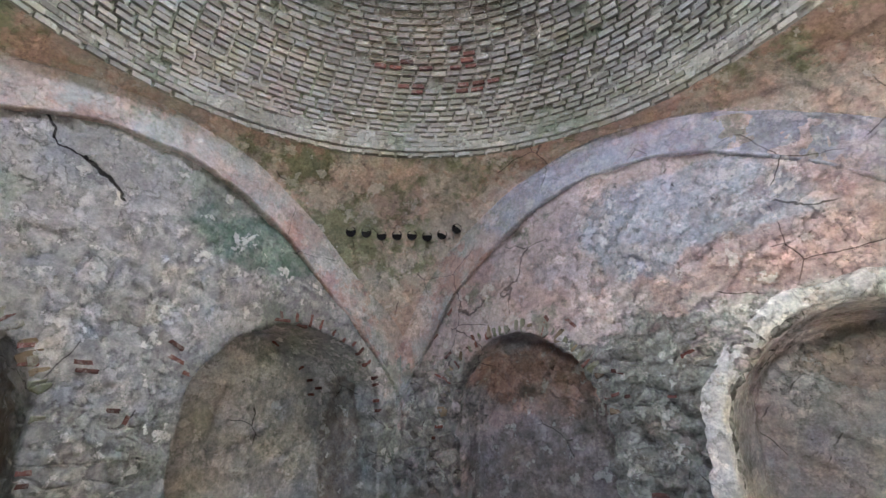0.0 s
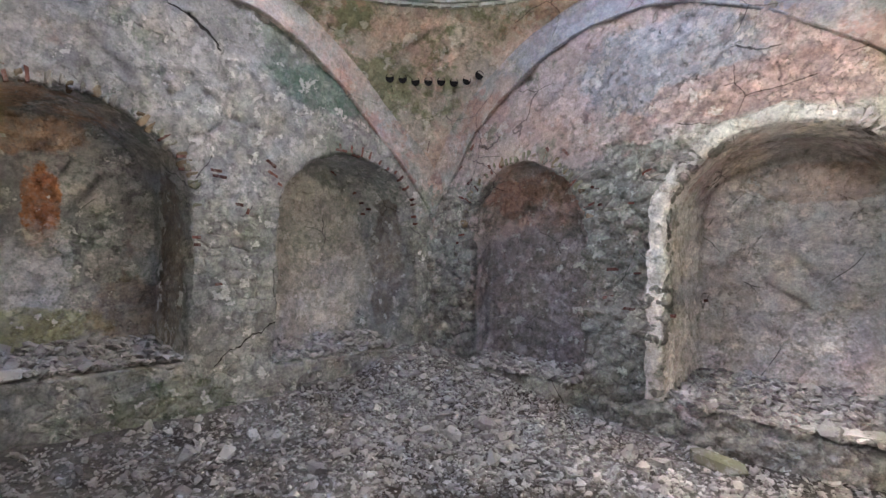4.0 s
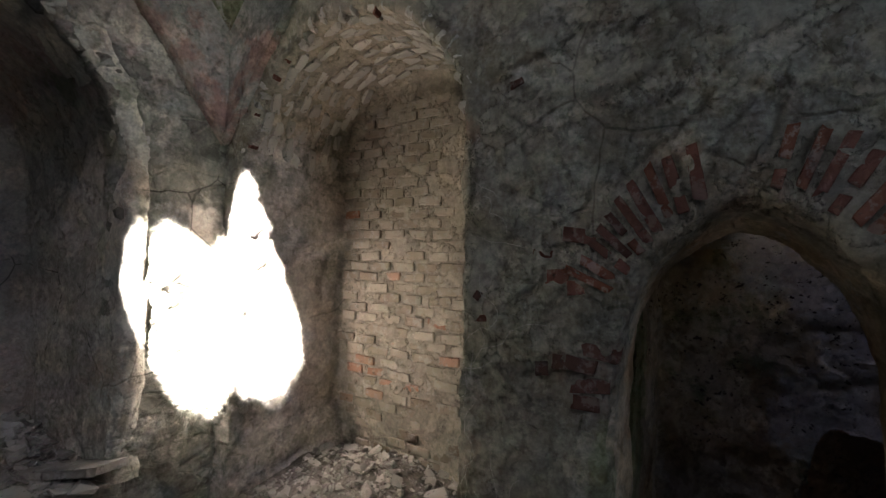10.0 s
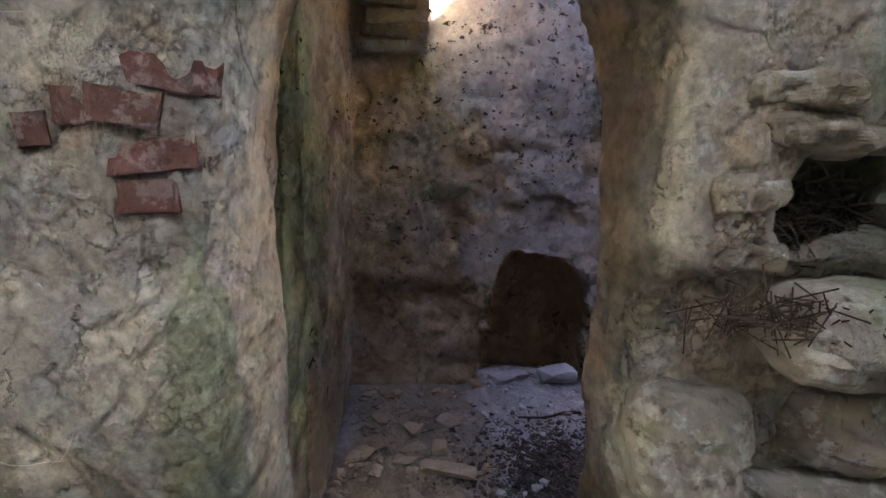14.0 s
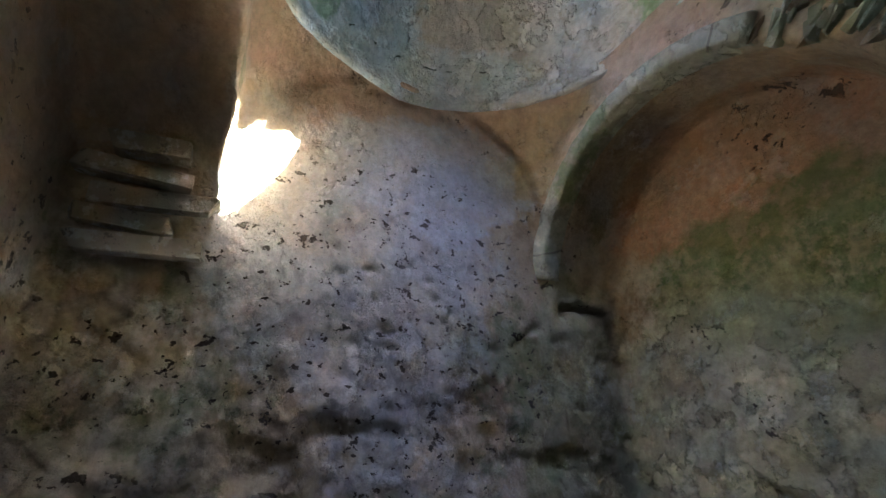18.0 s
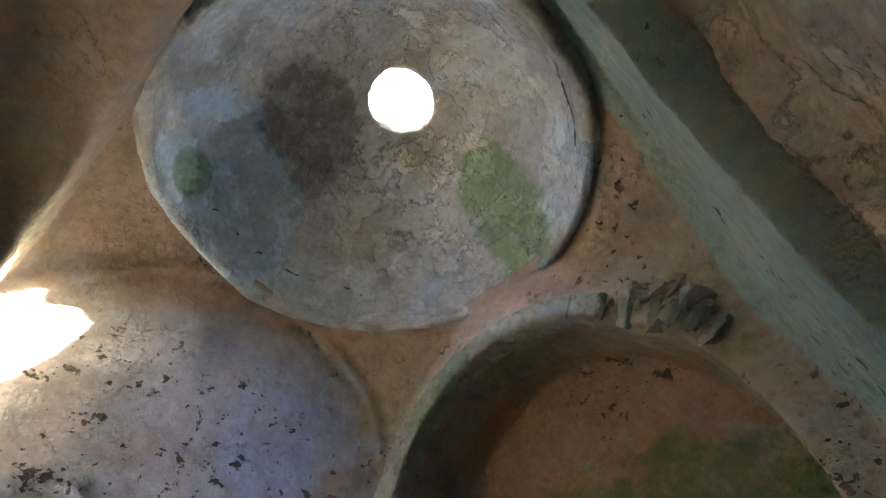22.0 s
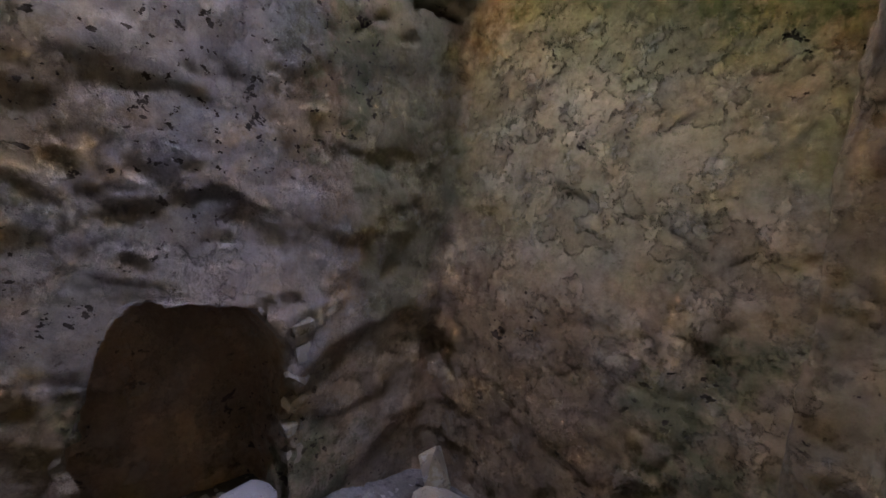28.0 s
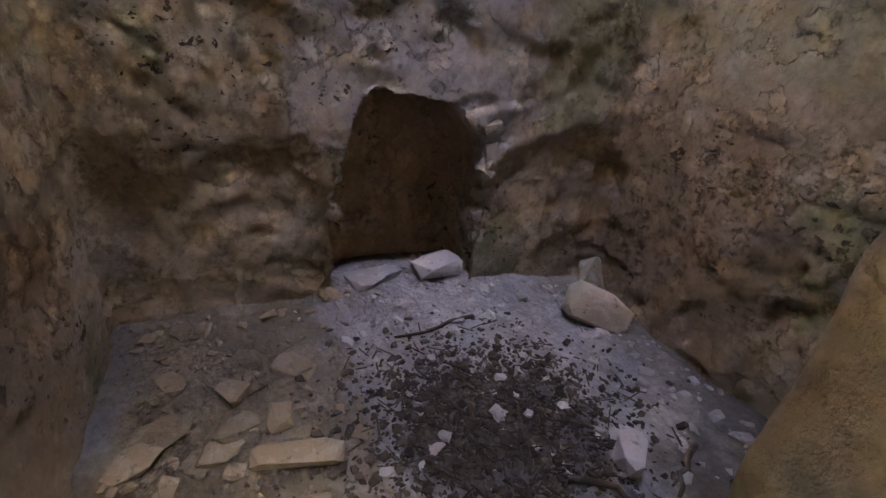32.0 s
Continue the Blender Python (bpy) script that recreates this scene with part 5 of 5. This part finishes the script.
def ledges():
    """Thin overhanging stones above the cavity beside the doorway."""
    for k, (y, z, half, turn) in enumerate(((1.36, 1.43, 0.75, -0.04), (1.16, 1.46, 0.6, 0.06), (1.42, 1.5, 0.55, 0.0), (1.5, 1.32, 0.35, 0.1), (1.48, 1.2, 0.4, -0.05))):
        place, _ = on_wall("east", (EAST - 0.8, y, z), (1, 0, 0))
        if place and place.x < 3.3:
            set_piece("stone", LEDGE[k % 3], (min(place.x, 3.06), y, z), (-1, 0, 0.1), (0, turn, 1), WALLS["east"], (half, 1, 0.7), 0.035)


LEDGE = [mesh_of("stone", block_bm((0.2, 0.06, 0.045), 296 + k, 0.25), M_LEDGE) for k in range(3)]
chamber_rims()
ledges()


# ---- loose things ----
CHUNKS = []
for k in range(14):
    flat = 0.15 + 0.45 * random.Random(k).random()
    bm = rock_bm((0, 0, 0), (1.0, 0.75, flat), 300 + k, 11)
    bm.verts.index_update()
    CHUNKS.append((np.array([tuple(v.co) for v in bm.verts]), [tuple(v.index for v in f.verts) for f in bm.faces]))
    bm.free()


def scatter(name, label, spots, material, kind="stuff"):
    """Many small pieces as one mesh. spots: rows of place, size, turn."""
    rng = random.Random(len(spots))
    verts, faces, base = [], [], 0
    for x, y, z, size, lean in spots:
        pts, fs = rng.choice(CHUNKS)
        m = np.array(Euler((rng.gauss(0, lean), rng.gauss(0, lean), rng.random() * 6.3)).to_matrix())
        verts.append((pts * size) @ m.T + (x, y, z))
        faces += [tuple(base + i for i in f) for f in fs]
        base += len(pts)
    mesh = bpy.data.meshes.new(name)
    mesh.from_pydata(np.concatenate(verts).tolist(), [], faces)
    mesh.materials.append(material)
    return tagged(new(name, mesh), label, "rubble", kind=kind)


def rubble():
    rng = np.random.default_rng(4)
    n = 90000
    x, y = rng.uniform(-3.2, 4.0, n), rng.uniform(-1.0, 5.03, n)
    want = 0.35 + 0.9 * np.exp(-((x + 1.5) / 1.6) ** 2 - ((y - 4.2) / 1.2) ** 2) + 0.6 * np.exp(-((x - 2.4) / 1.0) ** 2 - ((y - 4.2) / 0.8) ** 2) - 0.25 * np.exp(-((x - 1.3) / 1.3) ** 2 - ((y - 1.0) / 1.0) ** 2)
    keep = (rng.random(n) < want) & ((x < 2.98) | ((y > 3.2) & (y < 4.8)))
    x, y = x[keep], y[keep]
    size = np.clip(np.exp(rng.normal(-4.1, 0.52, len(x))), 0.007, 0.07)
    z = ground_z(x, y) + size * 0.22
    rows = list(zip(x, y, z, size, np.full(len(x), 0.45)))
    dark = np.exp(-((x - 0.5) / 1.4) ** 2 - ((y - 2.3) / 1.1) ** 2) + 0.1 * rng.normal(size=len(x)) > 0.42
    scatter("rubble", "loose grey rubble of broken plaster and stone chips", [r for r, d in zip(rows, dark) if not d], M_RUBBLE)
    scatter("soiled_rubble", "soil-stained chips of plaster, stone and brick in dark earth", [r for r, d in zip(rows, dark) if d], M_SOILED)
    rows = []
    for x0, x1, y0, y1, z0, count, slope in ((-4.3, -3.3, -0.5, 1.66, 0.86, 900, (0.1, 0)), (-4.15, -3.3, 2.68, 4.7, 0.66, 800, (0.12, 0)), (-2.28, -0.5, 5.0, 5.55, 0.52, 500, (0, 0.1)), (0.45, 2.38, 5.0, 6.4, 0.55, 1700, (0, 0.12))):
        for _ in range(count):
            x, y = rng.uniform(x0, x1), rng.uniform(y0, y1)
            s = float(np.clip(math.exp(rng.normal(-3.45, 0.5)), 0.012, 0.1))
            d = (x1 - x) / (x1 - x0) * slope[0] + (y - y0) / (y1 - y0) * slope[1]
            rows.append((x, y, z0 - 0.03 + d + s * 0.25, s, 0.4))
    scatter("niche_rubble", "plaster flakes and stone chips heaped on the niche sills", rows, M_RUBBLE)
    rows, brown = [], []
    for _ in range(2000):
        x, y = rng.uniform(3.1, 5.35), rng.uniform(0.3, 2.48)
        edge = min(abs(x - 4.99), abs(y - 0.26), abs(y - 2.5))
        if rng.random() > 0.3 + 0.9 * math.exp(-edge / 0.18) or (x > 4.97 and not 1.03 < y < 1.67) or (x < 3.5 and not 1.4 < y < 2.4):
            continue
        s = float(np.clip(math.exp(rng.normal(-4.3, 0.55)), 0.006, 0.045))
        (brown if y > 1.72 + 0.1 * rng.normal() else rows).append((x, y, float(ground_z(x, y)) + s * 0.2, s, 0.25))
    scatter("chamber_rubble", "dusty plaster flakes along the chamber floor", rows, M_RUBBLE)
    scatter("earthy_rubble", "earthy tan flakes and crumbs beside the chamber wall", brown, M_EARTHEN)
    rows = []
    for _ in range(4200):
        x, y = 4.18 + rng.normal(0, 0.22), 1.3 + rng.normal(0, 0.26)
        if 0.35 < y < 2.4 and 3.5 < x < 4.9:
            s = float(np.clip(math.exp(rng.normal(-4.75, 0.55)), 0.004, 0.024))
            rows.append((x, y, float(ground_z(x, y)) + s * 0.2, s, 0.3))
    scatter("leaf_litter", "dark rotten leaves and crumbs on the chamber floor", rows, M_TWIG)


def stone(name, place, size, turn, material, label, category, seed, points=24, group=""):
    ob = part(name, rock_bm((0, 0, 0), size, seed, points) if points < 40 else block_bm(size, seed, 0.3), material, None)
    ob.matrix_world = pose(*place, *turn)
    return tagged(ob, label, category, group)


def slab(name, place, size, turn, material, label, category, seed, group=""):
    ob = part(name, worn_box(*size, seed, 0.1), material, None)
    ob.matrix_world = pose(*place, *turn)
    return tagged(ob, label, category, group)


def loose():
    rng = random.Random(55)
    kinds = [rock_bm((0, 0, 0), (1.0, 0.72, 0.3 + 0.3 * rng.random()), 400 + k, 16) for k in range(7)]
    kinds = [mesh_of("rubble_stone", bm, M_RUBBLE) for bm in kinds]
    made = 0
    while made < 170:
        x, y = rng.uniform(-3.0, 3.7), rng.uniform(1.4, 4.95)
        if x > 2.9 and not 3.3 < y < 4.75 or rng.random() > 0.25 + 0.8 * math.exp(-((x + 1.5) / 1.7) ** 2 - ((y - 4.0) / 1.1) ** 2) + 0.5 * (x > 1.6 and y > 3.4):
            continue
        s = min(0.125, max(0.045, math.exp(rng.gauss(-2.6, 0.35))))
        ob = new("rubble_stone", kinds[made % 7])
        ob.matrix_world = pose(x, y, float(ground_z(x, y)) + s * 0.22, rng.gauss(0, 14), rng.gauss(0, 14), rng.random() * 360) @ Matrix.Diagonal((s, s, s, 1))
        tagged(ob, "broken grey plaster stone lying in the rubble", "stone", "stones in the rubble")
        made += 1
    g = lambda x, y: float(ground_z(x, y))
    slab("fallen_slab", (2.3, 5.2, 0.6), (0.13, 0.26, 0.028), (-8, 8, 25), M_RUBBLE, "long pale plaster slab fallen across the niche sill", "slab", 1)
    slab("fallen_slab", (1.9, 5.12, 0.55), (0.2, 0.1, 0.03), (4, -3, 4), M_RUBBLE, "cracked plaster slab on the edge of the niche sill", "slab", 2)
    slab("fallen_slab", (1.2, 5.1, 0.52), (0.16, 0.09, 0.018), (-6, 2, -6), M_RUBBLE, "thin plaster slab on the edge of the niche sill", "slab", 3)
    slab("sill_slab", (0.7, 5.12, 0.53), (0.14, 0.1, 0.018), (-5, 4, -4), M_RUBBLE, "grey plaster slab hanging from the niche sill", "slab", 4)
    slab("brick_block", (2.25, 4.5, g(2.25, 4.5) + 0.04), (0.09, 0.055, 0.04), (4, 3, 12), M_BRICK, "whole red brick lying in the rubble", "brick", 5)
    slab("brick_block", (2.6, 4.55, g(2.6, 4.55) + 0.03), (0.08, 0.05, 0.03), (-5, 6, -20), M_BRICK, "chipped red brick lying in the rubble", "brick", 6)
    slab("fallen_slab", (3.1, 3.75, g(3.1, 3.75) + 0.05), (0.15, 0.07, 0.02), (5, -10, 70), M_RUBBLE, "flat plaster slab in front of the brick niche", "slab", 7)
    slab("fallen_slab", (2.7, 3.55, g(2.7, 3.55) + 0.03), (0.22, 0.08, 0.025), (8, 18, 150), M_RUBBLE, "tilted grey slab half buried in rubble", "slab", 8)
    stone("squared_stone", (3.45, 3.62, g(3.45, 3.62) + 0.08), (0.1, 0.09, 0.09), (6, 4, 20), M_STONE, "squared stone block beside the niche corner", "stone", 21)
    stone("flat_stone", (-1.1, 4.0, g(-1.1, 4.0) + 0.05), (0.13, 0.1, 0.07), (10, 20, 30), M_RUBBLE, "pale broken stone standing out of the rubble", "stone", 22)
    stone("yellow_stone", (0.95, 4.78, g(0.95, 4.78) + 0.05), (0.26, 0.1, 0.07), (0, 4, -6), M_STONE, "long mossy stone at the foot of the wall", "stone", 23)
    # masonry beside the doorway
    stone("wall_block", (3.07, 1.18, 1.05), (0.13, 0.215, 0.1), (3, 0, 2), M_STONE, "rounded mossy limestone block in the broken wall", "stone", 31, 50)
    stone("wall_block", (3.08, 1.03, 1.33), (0.14, 0.155, 0.13), (8, 0, 0), M_STONE, "rough overhanging stone above the empty joint", "stone", 32, 50)
    stone("wall_block", (3.13, 1.51, 0.77), (0.12, 0.13, 0.16), (0, 4, 0), M_STONE, "squared mossy block beside the doorway", "stone", 33, 50)
    stone("wall_block", (3.15, 1.1, 0.82), (0.12, 0.2, 0.1), (0, 0, 0), M_STONE, "long green block low in the wall", "stone", 34, 50)
    stone("wall_block", (3.16, 0.68, 0.86), (0.11, 0.18, 0.12), (0, 0, 0), M_STONE, "mossy block low in the wall", "stone", 35, 50)
    stone("wall_block", (3.15, 1.2, 0.62), (0.12, 0.2, 0.1), (0, 0, 3), M_STONE, "broad mossy block near the wall's foot", "stone", 36, 50)
    stone("wall_block", (3.16, 0.74, 0.6), (0.12, 0.19, 0.11), (0, 0, -3), M_STONE, "rounded grey block near the wall's foot", "stone", 37, 50)
    # chamber floor
    gc = lambda x, y, d: (x, y, g(x, y) + d)
    stone("flat_plank", gc(4.215, 1.94, 0.02), (0.15, 0.05, 0.022), (0, 3, -98), M_EARTHEN, "long yellowish stone slat on the chamber floor", "stone", 41)
    stone("white_stone", gc(3.88, 0.95, 0.04), (0.09, 0.055, 0.035), (5, 0, -48), M_RUBBLE, "white angular stone on the chamber floor", "stone", 42)
    stone("corner_rock", gc(4.6, 0.5, 0.07), (0.17, 0.11, 0.1), (18, -14, 61), M_TAN, "large tan rock fallen into the corner", "stone", 52, 34)
    stone("corner_rock", gc(4.82, 0.36, 0.1), (0.06, 0.09, 0.12), (20, 25, 30), M_TAN, "upright wedge of rock in the corner", "stone", 57, 12)
    stone("hearth_stone", (5.08, 1.48, -0.06), (0.11, 0.16, 0.05), (0, 8, 5), M_RUBBLE, "pale flat stone in the mouth of the recess", "stone", 45)
    stone("hearth_stone", (5.1, 1.15, -0.03), (0.1, 0.14, 0.06), (4, -6, 20), M_RUBBLE, "pale broken stone in the mouth of the recess", "stone", 46)
    for k in range(18):
        x, y = rng.uniform(3.75, 4.9), rng.uniform(1.75, 2.45)
        a = rng.uniform(0.05, 0.12)
        stone("flat_stone", gc(x, y, 0.004), (a * 0.8, a * 0.55, 0.014 + 0.012 * rng.random()), (rng.gauss(0, 5), rng.gauss(0, 5), rng.random() * 360), M_EARTHEN, "flat tan stone on the dusty chamber floor", "stone", 500 + k, 18, "flat stones on the chamber floor")
    for k in range(14):
        x, y = rng.uniform(0.1, 1.3), rng.uniform(2.6, 3.3)
        ob = slab("brick_block", (x, y, g(x, y) + 0.01), (0.07 + 0.04 * rng.random(), 0.05, 0.03), (rng.gauss(0, 12), rng.gauss(0, 12), rng.random() * 360), M_WORNBRICK if k % 2 else M_BRICK, "broken red brick half sunk in dark soil", "brick", 540 + k, "broken bricks in the soil")
    for k in range(14):
        x, y = rng.uniform(3.7, 4.9), rng.uniform(0.4, 1.8)
        s = rng.uniform(0.02, 0.045)
        stone("floor_stone", gc(x, y, s * 0.3), (s, s * 0.7, s * 0.45), (rng.gauss(0, 9), rng.gauss(0, 9), rng.random() * 360), M_RUBBLE, "small pale stone on the chamber floor", "stone", 60 + k, 16, "stones on the chamber floor")


def twig(name, points, radius, label):
    curve = bpy.data.curves.new(name, "CURVE")
    curve.dimensions, curve.bevel_depth, curve.bevel_resolution = "3D", radius, 2
    line = curve.splines.new("POLY")
    line.points.add(len(points) - 1)
    for k, (p, q) in enumerate(zip(line.points, points)):
        p.co = (*q, 1)
        p.radius = 1 - 0.5 * k / len(points)
    ob = bpy.data.objects.new(name, curve)
    scene.collection.objects.link(ob)
    mesh = bpy.data.meshes.new_from_object(ob.evaluated_get(bpy.context.evaluated_depsgraph_get()))
    bpy.data.objects.remove(ob)
    mesh.materials.clear()
    mesh.materials.append(M_TWIG)
    return tagged(new(name, mesh), label, "stick")


def twigs():
    rng = random.Random(71)
    for (x, y), angle, length, r in (((3.75, 1.03), -135, 0.4, 0.012), ((3.67, 0.55), -100, 0.3, 0.011), ((3.58, 0.62), -155, 0.16, 0.01), ((3.79, 0.78), 118, 0.26, 0.012), ((4.35, 1.42), 20, 0.25, 0.007), ((4.7, 1.3), 95, 0.4, 0.01), ((4.1, 1.05), 50, 0.3, 0.006)):
        pts = []
        for k in range(7):
            d = length * (k / 6 - 0.5)
            px, py = x + d * math.cos(radians(angle)) + rng.gauss(0, 0.008), y + d * math.sin(radians(angle)) + rng.gauss(0, 0.008)
            pts.append((px, py, float(ground_z(px, py)) + r + 0.004))
        twig("stick", pts, r, "dry dark stick lying on the chamber floor")
    verts, faces = [], []
    for _ in range(420):
        c = Vector((3.09 + abs(rng.gauss(0, 0.03)), 1.3 + rng.gauss(0, 0.07), 1.27 + rng.gauss(0, 0.035)))
        if rng.random() < 0.35:
            c = Vector((3.0 + rng.gauss(0, 0.02), 1.4 + rng.gauss(0, 0.09), 1.1 + rng.gauss(0, 0.02)))
        d = Vector((rng.gauss(0, 0.5), rng.gauss(0, 1), rng.gauss(0, 0.6))).normalized() * rng.uniform(0.02, 0.06)
        s = d.cross(Vector((0.3, 0.1, 1))).normalized() * 0.0016
        u = d.cross(s).normalized() * 0.0016
        base = len(verts)
        verts += [c - d + s, c - d - s * 0.5 + u, c - d - s * 0.5 - u, c + d + s, c + d - s * 0.5 + u, c + d - s * 0.5 - u]
        faces += [(base, base + 1, base + 4, base + 3), (base + 1, base + 2, base + 5, base + 4), (base + 2, base, base + 3, base + 5)]
    bits, sides = [], []
    for _ in range(420):
        x, y = 4.18 + rng.gauss(0, 0.24), 1.3 + rng.gauss(0, 0.28)
        c = Vector((x, y, float(ground_z(x, y)) + 0.008))
        d = Vector((rng.gauss(0, 1), rng.gauss(0, 1), rng.gauss(0, 0.12))).normalized() * rng.uniform(0.012, 0.05)
        s = d.cross(Vector((0, 0, 1))).normalized() * rng.uniform(0.0015, 0.004)
        u = Vector((0, 0, 0.004))
        base = len(bits)
        bits += [c - d + s, c - d - s, c - d + u, c + d + s, c + d - s, c + d + u]
        sides += [(base + i, base + (i + 1) % 3, base + 3 + (i + 1) % 3, base + 3 + i) for i in range(3)]
    mesh = bpy.data.meshes.new("twig_litter")
    mesh.from_pydata([tuple(v) for v in bits], [], sides)
    mesh.materials.append(M_TWIG)
    tagged(new("twig_litter", mesh), "broken dark twigs strewn through the leaf litter", "litter", kind="stuff")
    mesh = bpy.data.meshes.new("nest")
    mesh.from_pydata([tuple(v) for v in verts], [], faces)
    mesh.materials.append(M_TWIG)
    tagged(new("nest", mesh), "matted dry twigs and roots in the wall cavity", "nest", kind="stuff")


def roots():
    """Fine pale roots hanging over the wall's corner and face."""
    rng = random.Random(17)
    verts, faces = [], []
    for k in range(34):
        y, z = (rng.uniform(3.02, 3.15), rng.uniform(0.7, 2.7)) if k < 26 else (rng.uniform(2.85, 3.1), rng.uniform(0.5, 1.0))
        a, last = rng.uniform(-2.6, -0.5), None
        for step in range(rng.randrange(5, 12)):
            place, _ = on_wall("east", (EAST - 0.8, y, z), (1, 0, 0), 1.1)
            if not place:
                break
            now = place - Vector((0.006, 0, 0))
            if last and (now - last).length < 0.08:
                d = (now - last).normalized()
                s = d.cross(Vector((1, 0, 0))).normalized() * 0.0009
                u = Vector((-0.001, 0, 0))
                base = len(verts)
                verts += [last + s, last - s, last + u, now + s, now - s, now + u]
                faces += [(base + i, base + (i + 1) % 3, base + 3 + (i + 1) % 3, base + 3 + i) for i in range(3)]
            last = now
            a += rng.gauss(0, 0.45)
            y, z = y + 0.035 * math.cos(a), z + 0.035 * math.sin(a)
    mesh = bpy.data.meshes.new("roots")
    mesh.from_pydata([tuple(v) for v in verts], [], faces)
    mesh.materials.append(M_RIM)
    tagged(new("roots", mesh), "fine pale dry roots clinging to the wall's corner", "roots", kind="stuff")


rubble()
loose()
twigs()
roots()
